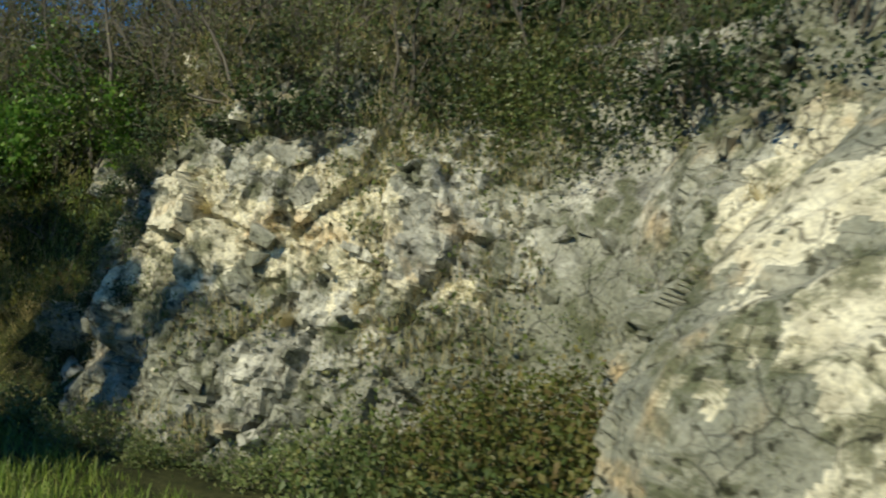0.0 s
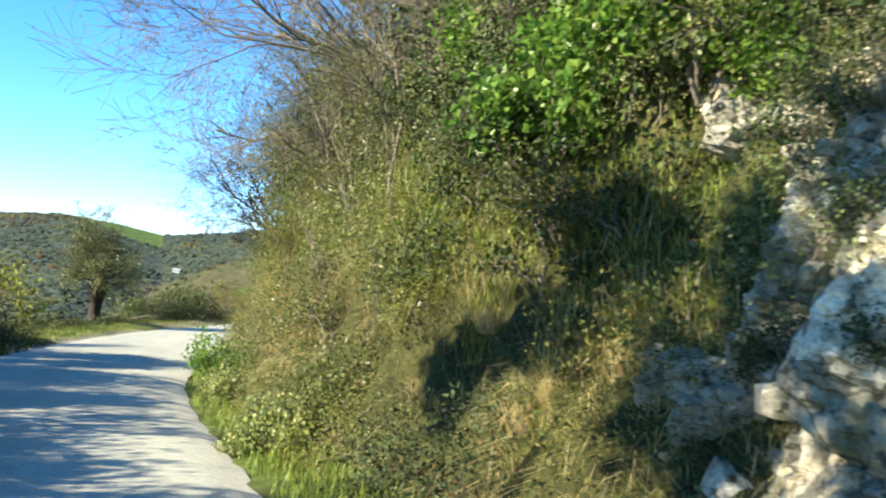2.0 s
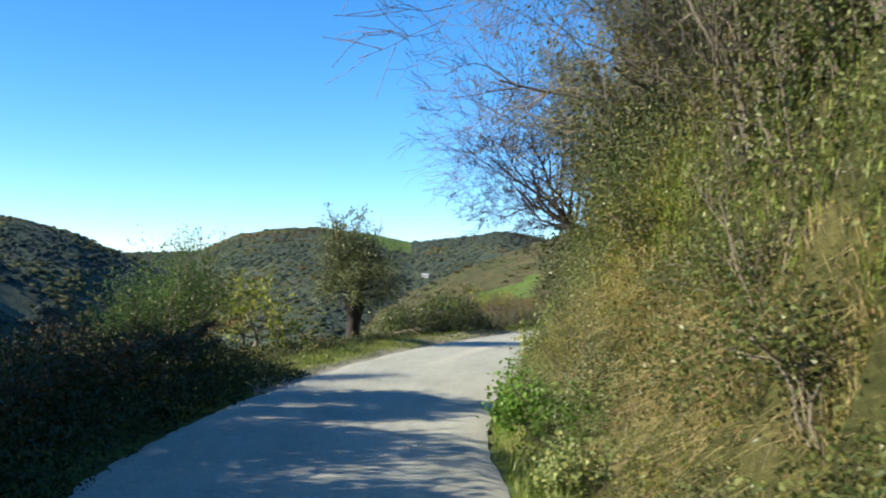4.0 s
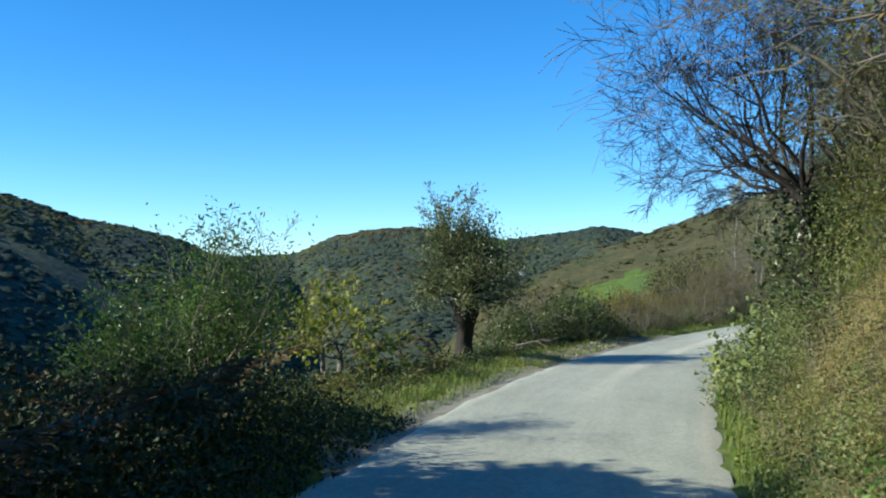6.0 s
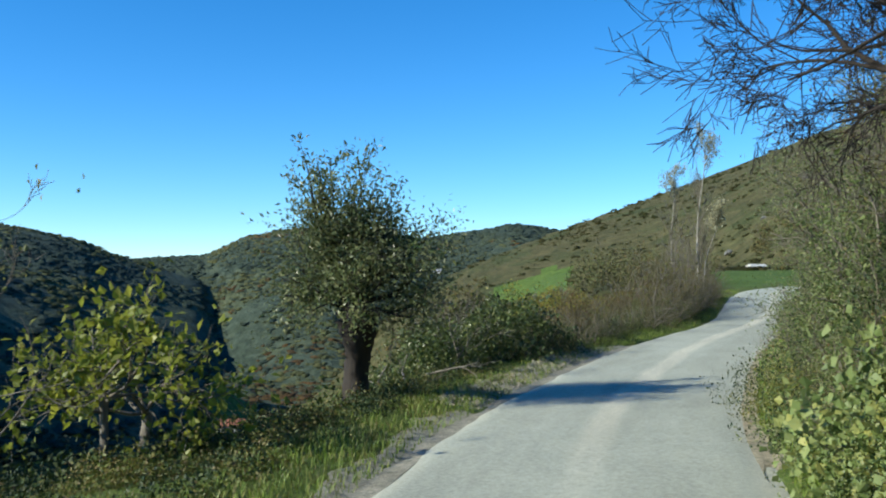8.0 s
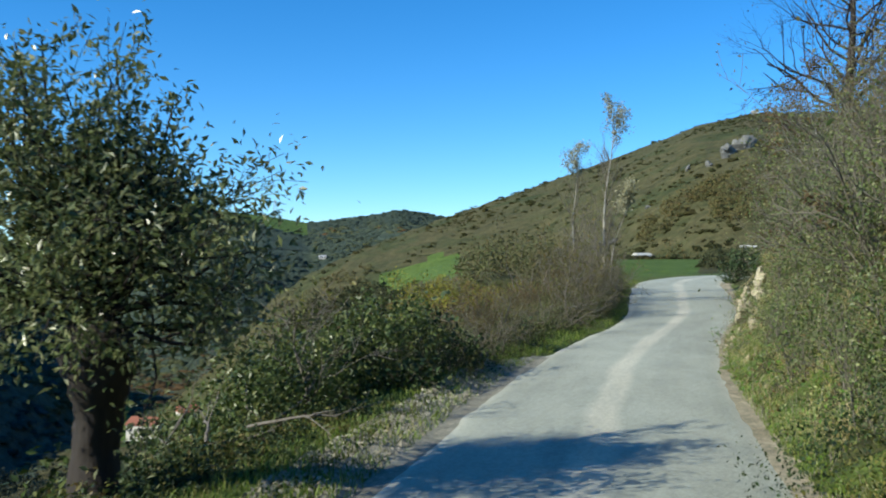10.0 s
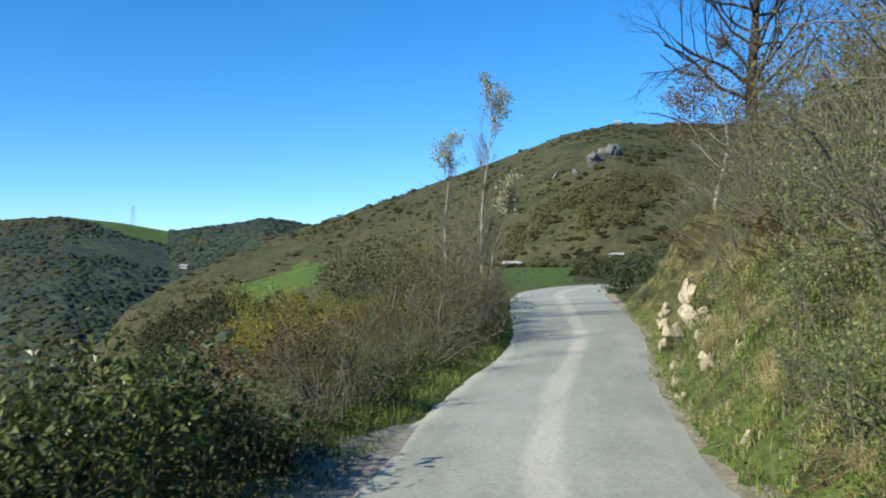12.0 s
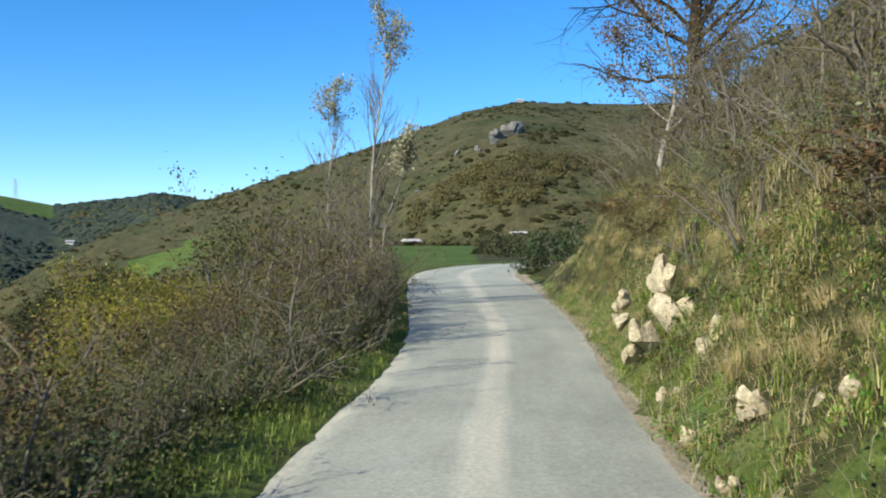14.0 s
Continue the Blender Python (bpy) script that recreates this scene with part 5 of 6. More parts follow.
def ivy_on(x, y, seed, n, size, lift, label):
    rng = np.random.default_rng(seed)
    P = np.clip(rng.normal(size=(n, 3)), -1.6, 1.6) * np.array([0.45, 0.45, 0.55]) * size
    root = thing("ivy_mass", label, "climber", at=(x, y, ground_at(x, y) + lift))
    tb = Tubes()
    for k in range(8):
        tb.add([(0, 0, -lift - 0.1), tuple(rng.normal(size=3) * 0.2), tuple(P[k])], [0.03, 0.02, 0.008], 4)
    part("stem_tangle", tb.mesh("stem_tangle", M_TWIG), root)
    part("foliage", leaves(rng, P, 0.065, M_IVY, aspect=0.85, droop=0.5), root)


ivy_on(-17.45, 24.25, 71, 1700, 0.75, 1.5, "dark ivy smothering the foot of a leafless tree")

# ---------------------------------------------------------------- grass on the verges


def verge_grass(name, label, seed, s0, s1, d0, d1, n, length, mat, width=0.011, lean=0.45, clump=0.0, beyond=False):
    rng = np.random.default_rng(seed)
    s = rng.uniform(s0, s1, n)
    d = rng.uniform(d0, d1, n)
    if d0 > 0 and clump:
        d = d - 2.4 + np.interp(s, BS, BV[:, 0])
    p = on_road(s, d)
    keep = vnoise(p[:, 0], p[:, 1], 1.3, seed, 3) + 0.15 > rng.uniform(-0.7, 0.6, n)
    if beyond:
        keep &= d < -HALF - np.interp(s, DS, DV[:, 0]) - 0.3
    p = p[keep]
    P = np.c_[p, height(p[:, 0], p[:, 1]) - 0.02]
    ob = new(name, blades(rng, P, length, width, lean, mat, name))
    tagged(ob, label, "grass", kind="stuff")


verge_grass("verge_grass", "short green grass along the downhill verge", 81, S_B + 6.5, S_I, -3.0, -1.80, 38000, 0.14, M_GRASS)
verge_grass("broad_verge_grass", "rank green grass on the broad verge", 102, S_C - 3, S_E + 2, -4.6, -1.95, 34000, 0.09, M_TURF)
verge_grass("bank_foot_grass", "green grass at the foot of the bank", 82, S_A - 6, S_H, 1.80, 3.0, 38000, 0.22, M_GRASS, clump=0)
verge_grass("bank_base_grass", "short green grass climbing the foot of the bank", 107, S_A - 4, S_D, 1.9, 3.2, 60000, 0.16, M_GRASS, clump=1)
verge_grass("bank_grass", "mixed green grass growing up the bank", 83, S_0, S_H, 2.3, 6.5, 26000, 0.2, M_GRASS, clump=1)
verge_grass("bank_meadow_grass", "sunlit green grass on the low bank", 101, S_E, S_G + 4, 2.0, 4.0, 30000, 0.15, M_GRASS, clump=1)
verge_grass("bend_grass", "rank green grass between the bank shrubs", 100, S_A - 2, S_D, 2.3, 3.4, 20000, 0.22, M_GRASS, clump=1)
verge_grass("dry_bank_grass", "straw-coloured grass among the bank plants", 84, S_D, S_H + 6, 2.3, 7.0, 24000, 0.24, M_STRAW, clump=1)
verge_grass("dry_slope_grass", "pale dry grass on the downhill slope", 85, S_C, S_I, -8.0, -3.0, 20000, 0.28, M_STRAW, beyond=True)


def bank_spots(rng, n, s0, s1, top, steep=0.72):
    """Places spread evenly over the steep foot of the bank and the slope above it."""
    s = rng.uniform(s0, s1, n)
    w = np.interp(s, BS, BV[:, 1])
    up = np.where(rng.uniform(size=n) < steep, rng.uniform(-0.15, 1.05, n) * w, w + rng.uniform(0, 1, n) * top)
    return s, np.interp(s, BS, BV[:, 0]) + up


def bank_cover(name, label, seed, s0, s1, top, n, leaf, mat, swell, mask, d_range=None, beyond=False):
    """Creeping plants: leaves heaped over the slope in clumps."""
    rng = np.random.default_rng(seed)
    if d_range:
        s, d = rng.uniform(s0, s1, n), rng.uniform(*d_range, n)
    else:
        s, d = bank_spots(rng, n, s0, s1, top)
    p = on_road(s, d)
    z = height(p[:, 0], p[:, 1])
    c = vnoise(p[:, 0] + 0.5 * z, p[:, 1] + 0.9 * z, 0.9, seed, 4)
    k = c + rng.uniform(-0.35, 0.35, n) > mask
    if beyond:
        k &= d < -HALF - np.interp(s, DS, DV[:, 0]) - 0.1
    p, c, z = p[k], c[k], z[k]
    heap = rng.uniform(0, 1, len(p)) * swell * (0.4 + 1.8 * np.clip(c, 0, 1))
    out = on_road(s[k], d[k] - 1.0) - p
    P = np.c_[p + out * (0.8 * heap)[:, None], z + 0.6 * heap]
    tagged(new(name, leaves(rng, P, leaf, mat, name, droop=0.5, facing=np.c_[out * 1.3, np.full(len(p), 0.8)])), label, "plants", kind="stuff")




def mounds(name, label, seed, C, N, R, dense, leaf, mat, tall=1.0):
    """Rounded leafy masses: leaves in a shell about each middle, facing outward."""
    rng = np.random.default_rng(seed)
    count = np.maximum(12, (dense * R**2).astype(int))
    i = np.repeat(np.arange(len(C)), count)
    q = rng.normal(size=(len(i), 3))
    q /= np.linalg.norm(q, axis=1, keepdims=True)
    n = N / np.linalg.norm(N, axis=1, keepdims=True)
    under = (q * n[i]).sum(1)
    q = q - n[i] * (np.minimum(under + 0.15, 0) * 2)[:, None]
    lump = 1 + 0.35 * np.sin(7.1 * q[:, 0] + 3 * i) * np.sin(6.3 * q[:, 1] + i) * np.sin(5.7 * q[:, 2] + 2 * i)
    P = C[i] + q * np.array([1, 1, tall]) * (R[i] * lump * (1 - 0.45 * rng.uniform(size=len(i)) ** 2.2))[:, None]
    P[:, 2] = np.maximum(P[:, 2], height(P[:, 0], P[:, 1]) + 0.02)
    tagged(new(name, leaves(rng, P, leaf, mat, name, droop=0.4, facing=q * 1.3 + np.array([0, 0, 0.35]))), label, "plants", kind="stuff")


def bank_mounds():
    rng = np.random.default_rng(200)
    s, d = bank_spots(rng, 430, S_A - 4.0, S_E, 3.0, 0.62)
    p = on_road(s, d)
    z = height(p[:, 0], p[:, 1])
    out = on_road(s, d - 1.0) - p
    kind = vnoise(p[:, 0] + 0.6 * z, p[:, 1] + 0.6 * z, 0.5, 201, 2) + rng.uniform(-0.16, 0.16, len(s))
    R = rng.uniform(0.28, 0.74, len(s)) * np.where(z > 2.2, 1.2, 1.0)
    pick = rng.uniform(size=len(s))
    low = ((z < 1.6) & (pick < 0.3)) | ((z > 2.1) & (pick < 0.5) & (s > S_A + 2))
    C = np.c_[p + out * 0.16, z + 0.05]
    N = np.c_[out, np.full(len(s), 0.6)]
    rows = [("bank_brambles", "dark bramble mounds matted over the bank", kind < -0.24, 0.042, M_BRAMBLE, 2300), ("bank_creepers", "rounded masses of grey-green creeper on the bank", (kind >= -0.24) & (kind < 0.16), 0.034, M_OLIVE, 3200),
            ("yellowed_creepers", "yellow-green leafy masses on the bank", (kind >= 0.16) & (kind < 0.30), 0.034, M_LIME, 3000), ("bank_ivy", "masses of fresh green leaves on the bank", kind >= 0.30, 0.046, M_THICKET, 2200)]
    for n, (name, label, m, leaf, mat, dense) in enumerate(rows):
        m = m & ~low
        mounds(name, label, 202 + n, C[m], N[m], R[m], dense, leaf, mat)


bank_mounds()


def ivy_curtain():
    # dark glossy ivy over the upper bank, with brighter leaves through it
    rng = np.random.default_rng(270)
    way, up = np.array([-0.72, 0.69]), np.array([0.69, 0.72])
    for n, (name, label, many, dense, leaf, mat) in enumerate((("ivy_curtain", "dark glossy ivy draped over the upper bank", 26, 1900, 0.052, M_BRAMBLE), ("sunlit_ivy", "bright green ivy leaves over the upper bank", 9, 1500, 0.055, M_THICKET))):
        xy = np.array([-7.3, 13.75]) + way * rng.uniform(-0.5, 1.5, many)[:, None] + up * rng.uniform(-0.25, 1.3, many)[:, None]
        z = height(xy[:, 0], xy[:, 1])
        mounds(name, label, 271 + n, np.c_[xy - up * 0.1, z + 0.08], np.tile((*(-up), 0.7), (many, 1)), rng.uniform(0.25, 0.5, many), dense, leaf, mat)


ivy_curtain()


def low_bank_mounds():
    rng = np.random.default_rng(240)
    for n, (name, label, mat, many, up0, up1) in enumerate([("tawny_brush", "tawny withering brush over the low bank", M_TAWNY, 330, 0.7, 4.8), ("green_brush", "dull green brush over the low bank", M_HEAP, 120, 0.2, 3.6), ("brown_brush", "brown twiggy brush on the bank top", M_BROWNLEAF, 140, 1.6, 5.5)]):
        s = rng.uniform(S_E - 3, S_H, many)
        d = np.interp(s, BS, BV[:, 0]) + rng.uniform(up0, up1, many)
        p = on_road(s, d)
        out = on_road(s, d - 1.0) - p
        z = height(p[:, 0], p[:, 1])
        mounds(name, label, 241 + n, np.c_[p, z + 0.02], np.c_[out, np.full(many, 0.8)], rng.uniform(0.22, 0.55, many), 1000, 0.05, mat)


low_bank_mounds()


def edge_thicket():
    rng = np.random.default_rng(220)
    rows = [(-2.6, 0.7, 0.40), (-3.4, 0.8, 0.5), (-4.4, 1.0, 0.65)]
    for name, label, mat, seed in (("edge_thicket", "brown-grey tangled shrubs along the downhill edge", M_HEDGE, 0), ("edge_bushes", "dull green bushes along the downhill edge", M_THICKET, 1), ("edge_brambles", "dark brambles along the downhill edge", M_BRAMBLE, 2)):
        C, R = [], []
        for d, step, r in rows:
            s = np.arange(S_E + 4.5 + seed * 0.3, S_H + 6, step * (1.2, 1.5, 2.4)[seed])
            s = s + rng.uniform(-0.3, 0.3, len(s))
            q = on_road(s, d + rng.uniform(-0.2, 0.2, len(s)))
            k = r * rng.uniform(0.7, 1.25, len(s))
            top = 0.42 + 0.2 * smooth(-2.8, -3.8, d) + 0.65 * smooth(S_F, S_G + 4, s) * smooth(-2.4, -3.6, d) + rng.uniform(-0.3, 0.3, len(s))
            C.append(np.c_[q, np.maximum(rise(s) + top - 1.3 * k, height(q[:, 0], q[:, 1]) - 0.1)])
            R.append(k)
        C, R = np.vstack(C), np.concatenate(R)
        mounds(name, label, 221 + seed, C, np.tile((0.5, -0.2, 1.0), (len(C), 1)), R, (950, 900, 900)[seed], 0.05, mat, 1.2)


edge_thicket()


def hedge_foot():
    rng = np.random.default_rng(230)
    C, R = [], []
    for d, step, r, top in ((-2.02, 0.42, 0.42, 0.62), (-2.6, 0.5, 0.55, 1.05), (-3.3, 0.6, 0.6, 1.25)):
        s = np.arange(S_A - 4, S_B + 12.2, step) + rng.uniform(-0.2, 0.2, len(np.arange(S_A - 4, S_B + 12.2, step)))
        q = on_road(s, d + rng.uniform(-0.1, 0.1, len(s)))
        k = r * rng.uniform(0.75, 1.2, len(s))
        C.append(np.c_[q, top * (1 - 0.5 * smooth(S_B + 9.5, S_B + 12, s)) - 1.2 * k])
        R.append(k)
    C, R = np.vstack(C), np.concatenate(R)
    mounds("hedge_foot", "dark bramble mounds crowding the downhill edge", 231, C, np.tile((0.4, 0.4, 1.0), (len(C), 1)), R, 1500, 0.055, M_BRAMBLE, 1.0)


hedge_foot()
VERGE = np.random.default_rng(260).uniform(0, 1, (230, 3))
VERGE_S = S_C - 4 + VERGE[:, 0] * (S_E + 1 - S_C + 4)
VERGE_P = on_road(VERGE_S, -2.75 - VERGE[:, 1] * (np.interp(VERGE_S, DS, DV[:, 0]) - 0.6))
for VERGE_NAME, VERGE_LABEL, VERGE_MAT, VERGE_K in (("verge_herbs", "low mounds of rank green herbs on the verge", M_HEAP, 0), ("verge_bramble_mounds", "low dark bramble mounds on the verge", M_BRAMBLE, 1)):
    q = VERGE_P[VERGE_K::2]
    mounds(VERGE_NAME, VERGE_LABEL, 261 + VERGE_K, np.c_[q, height(q[:, 0], q[:, 1]) - 0.04], np.tile((0.2, 0.0, 1.0), (len(q), 1)), 0.18 + 0.28 * VERGE[VERGE_K::2, 2], 2400, 0.045, VERGE_MAT, 0.8)
BUSH = np.array([(-28.4, 30.6, 0.7), (-28.9, 31.5, 0.8), (-29.4, 32.4, 0.8), (-29.4, 33.4, 0.85), (-29.8, 34.6, 0.95), (-30.4, 36.0, 0.8), (-29.7, 31.2, 0.8), (-30.6, 33.4, 0.95), (-31.2, 35.4, 0.9), (-28.6, 29.6, 0.5), (-30.4, 32.2, 0.8), (-31.6, 33.8, 0.9)])
mounds("bramble_thicket", "dense green bramble thicket beside the lane", 210, np.c_[BUSH[:, :2], height(BUSH[:, 0], BUSH[:, 1]) + 0.55 * BUSH[:, 2]], np.tile((0.3, -0.3, 1.0), (len(BUSH), 1)), BUSH[:, 2], 2600, 0.075, M_THICKET, 1.0)
RIM_S = np.arange(S_B + 1, S_D - 4, 0.75)
RIM = on_road(RIM_S, -HALF - 0.3 - np.interp(RIM_S, DS, DV[:, 0]) + 0.35 * np.sin(RIM_S * 5.3))
mounds("verge_brambles", "low brambles along the rim of the verge", 211, np.c_[RIM, height(RIM[:, 0], RIM[:, 1]) + 0.02], np.tile((0.3, -0.3, 1.0), (len(RIM), 1)), 0.28 + 0.14 * np.sin(np.arange(len(RIM)) * 2.7), 2200, 0.05, M_THICKET, 0.9)
HEAP = np.array([(0.75, 7.9, 0.95), (0.3, 8.3, 0.8), (1.0, 7.4, 0.85), (-0.25, 8.7, 0.55), (0.1, 7.8, 0.55), (0.8, 8.5, 0.85), (-0.9, 9.0, 0.35)])
mounds("rock_foot_herbs", "tangled green herbs heaped at the rock foot", 212, np.c_[HEAP[:, :2], height(HEAP[:, 0], HEAP[:, 1]) + 0.6 * HEAP[:, 2]], np.tile((-0.2, -0.5, 1.0), (len(HEAP), 1)), HEAP[:, 2], 2600, 0.06, M_HEAP, 0.9)
bank_cover("fresh_herbs", "patches of fresh green leaves on the bank", 87, S_D, S_H, 4.0, 30000, 0.05, M_BRIGHT, 0.45, 0.10)
bank_cover("withered_leaves", "withered brown leaves among the bank plants", 88, S_A, S_H, 3.0, 20000, 0.05, M_BROWNLEAF, 0.45, 0.14)
bank_cover("yellowed_leaves", "yellowed leaves among the bank plants", 98, S_A, S_H, 3.0, 20000, 0.042, M_LIME, 0.45, 0.10)
bank_cover("slope_creepers", "dark creepers over the slope below the lane", 89, S_A, S_I, 0, 70000, 0.10, M_BRAMBLE, 0.6, -0.25, (-10.0, -3.1), True)
bank_cover("slope_herbs", "grey-green herbs over the slope below the lane", 90, S_C, S_I, 0, 40000, 0.09, M_OLIVE, 0.5, 0.0, (-9.0, -3.0), True)


def hanging_grass(name, seed, n, s0, s1, length, mask, label, high=0.35, mat=None):
    rng = np.random.default_rng(seed)
    s, d = bank_spots(rng, n, s0, s1, 2.0, 0.75)
    p = on_road(s, d)
    z = height(p[:, 0], p[:, 1])
    k = vnoise(p[:, 0] + 0.5 * z, p[:, 1] + 0.5 * z, 0.7, seed, 3) + rng.uniform(-0.12, 0.12, n) - high * np.clip(z - 1.3, 0, 2) > mask
    p, z = p[k], z[k]
    out = on_road(s[k], d[k] - 1.0) - p
    tagged(new(name, blades(rng, np.c_[p, z], length, 0.0065, 1.0, mat or M_STRAW, name, np.c_[out, 0 * z] * 0.55, 0.85)), label, "grass", kind="stuff")


hanging_grass("hanging_grass", 94, 52000, S_A + 1, S_D, 0.38, -0.05, "long straw grass hanging down the bank", 0.9)
hanging_grass("corner_straw", 93, 46000, S_B - 2, S_C + 4, 0.44, -0.22, "sunlit straw grass hanging at the bend", 0.6)
hanging_grass("bank_turf", 108, 50000, S_A + 3, S_C + 1, 0.22, -0.45, "green grass hanging in tufts down the bank", 0.6, M_TURF)
hanging_grass("bank_hay", 109, 40000, S_A + 5, S_C + 1, 0.34, -0.14, "bleached grass hanging in tufts down the bank", 0.8)
hanging_grass("tawny_grass", 99, 46000, S_D, S_H, 0.27, -0.12, "tawny grass arching over the bank", 0.0)


def dry_stems(name, label, seed, s0, s1, n, long):
    """Leafless stems and stalks that stand and lean all over the bank."""
    rng = np.random.default_rng(seed)
    s, d = bank_spots(rng, n, s0, s1, 3.0, 0.55)
    p = on_road(s, d)
    z = height(p[:, 0], p[:, 1])
    out = on_road(s, d - 1.0) - p
    P = np.c_[p, z] + np.c_[out, np.full(n, 0.5)] * (rng.uniform(0, 0.45, n) ** 1.3)[:, None]
    tagged(new(name, blades(rng, P, long, 0.006, 1.1, M_STALK, name, np.c_[out, 0 * z] * 0.35, 0.5)), label, "plants", kind="stuff")


M_STALK = leaf_material("dry_stalks", [(0.17, 0.15, 0.115), (0.25, 0.225, 0.17), (0.33, 0.29, 0.21), (0.13, 0.11, 0.08)], 0.8, 0.05, 0.25)
dry_stems("dry_stems", "grey-brown leafless stalks standing over the bank", 105, S_A + 1, S_D, 7000, 0.5)
dry_stems("brush_stems", "brown dry stalks among the brush of the low bank", 106, S_D, S_H, 7000, 0.45)


def ledge_grass():
    rng = np.random.default_rng(91)
    u, z = rng.uniform(1.5, FCUM[-1] - 0.3, 80000), rng.uniform(0, 4.7, 80000)
    m = vnoise(u, z, 0.75, 92, 3) + 0.06 + 0.10 * (z - 2.6) + 0.45 * smooth(0.9, 0.0, z)
    P, N, w = face_point(u, z)
    k = (m - 0.6 * w > 0.12)
    P, N = P[k] + N[k] * rng.uniform(0.0, 0.22, (k.sum(), 1)), N[k]
    n2 = len(P) // 2
    ob = new("ledge_grass", blades(rng, P[:n2], 0.20, 0.006, 0.8, M_STRAW, "ledge_grass", N[:n2], 0.8))
    tagged(ob, "dry grass hanging from ledges of the rock face", "grass", kind="stuff")
    ob = new("ledge_herbs", leaves(rng, P[n2:], 0.06, M_OLIVE, "ledge_herbs", outward=N[n2:]))
    tagged(ob, "small green herbs rooted in cracks of the rock", "plants", kind="stuff")


ledge_grass()

# the grassy mound before the rock
p_mound = shrub("rock_foot_bush", "low tangled green and brown bush at the rock foot", "bush", 30, 0.9, 0.75, 9, 2, 3200, 0.055, M_OLIVE, M_TWIG, 0.15, bend=0.3, up=0.0, group="bushes at the rock foot")
spread(p_mound, [(0.3, 8.3, 1.5), (-0.45, 8.8, 1.35), (0.85, 7.7, 1.4), (0.1, 7.6, 1.0), (0.6, 6.9, 0.8), (-1.5, 9.4, 0.7), (-2.7, 9.8, 0.6), (-3.6, 10.2, 0.7), (-4.6, 11.2, 0.8)])

# ---------------------------------------------------------------- pale rocks in the grassy bank


def bank_rock(x, y, z, size, seed, mat=None, label="pale angular limestone rock jutting from the grassy bank", group="rocks in the bank"):
    """An angular rock: blocks cut by random planes, chipped, sunk into one another."""
    rng = np.random.default_rng(seed)
    bm = bmesh.new()
    for piece in range(3):
        mid = rng.normal(size=3) * np.array([0.30, 0.30, 0.26]) * size * (piece > 0)
        k = size * (0.72 if piece == 0 else rng.uniform(0.38, 0.6))
        own = bmesh.ops.create_icosphere(bm, subdivisions=3, radius=1.0)["verts"]
        cut = rng.normal(size=(10, 3))
        cut /= np.linalg.norm(cut, axis=1, keepdims=True)
        off = rng.uniform(0.34, 0.72, 10)
        for v in own:
            d = np.array(v.co)
            r = min(1.0, float(np.min(off / np.maximum(cut @ d, 1e-3))))
            r *= 1 + 0.05 * noise.noise(v.co * 3.0 + Vector((seed, piece, 0))) + 0.025 * noise.noise(v.co * 9.0)
            v.co = Vector(mid + d * r * k * 1.25 * np.array([0.95, 0.75, 1.0]))
    me = bpy.data.meshes.new("limestone_rock")
    bm.to_mesh(me)
    bm.free()
    me.materials.append(mat or M_ROCK_PALE)
    ob = new("limestone_rock", me)
    ob.matrix_basis = Matrix.LocRotScale((x, y, z), Euler(rng.uniform(-0.5, 0.5, 3) + np.array([0, 0, rng.uniform(0, 6)])), None)
    tagged(ob, label, "rock", group)


M_ROCK_PALE = soil_material("pale_limestone", [(0.3, (0.30, 0.26, 0.18)), (0.5, (0.47, 0.41, 0.29)), (0.7, (0.64, 0.57, 0.42))], 4.0, 30)
M_CRAG = plain("grey_crag", (0.14, 0.14, 0.13), 0.9, 0.5, 0.6)
for n, (x, y, z, k) in enumerate([(-29.4, 50.9, 1.55, 0.52), (-29.3, 50.5, 1.05, 0.50), (-29.5, 50.0, 0.65, 0.55), (-30.2, 51.5, 0.75, 0.26), (-28.1, 47.8, 1.0, 0.44), (-28.3, 47.5, 0.75, 0.34), (-26.75, 43.6, 0.82, 0.36), (-27.0, 44.0, 0.62, 0.26), (-27.6, 44.8, 0.55, 0.30), (-28.8, 47.4, 0.2, 0.22),
                                  (-28.2, 45.2, 0.15, 0.16), (-27.7, 43.4, 0.12, 0.16), (-24.6, 38.4, 0.9, 0.26), (-25.4, 40.3, 0.55, 0.24), (-26.0, 39.6, 0.2, 0.16), (-30.4, 52.6, 1.0, 0.28)]):
    bank_rock(x + 0.12, y, z - 0.08, 0.8 * k, 100 + n)
for n, (b, r, k) in enumerate([(18.6, 290, 5.4), (18.1, 296, 4.6), (19.1, 284, 3.6), (19.5, 278, 2.0), (20.4, 272, 1.6), (21.6, 280, 1.3), (26.0, 250, 1.2), (24.0, 262, 1.3)]):
    bx, by = ORIGIN[0] - r * math.sin(radians(b)), ORIGIN[1] + r * math.cos(radians(b))
    bank_rock(bx, by, ground_at(bx, by) + 0.2 * k, k, 170 + n, M_CRAG, "grey limestone crag on the heath hillside", "crags on the hill")

# ---------------------------------------------------------------- gravel beside the lane


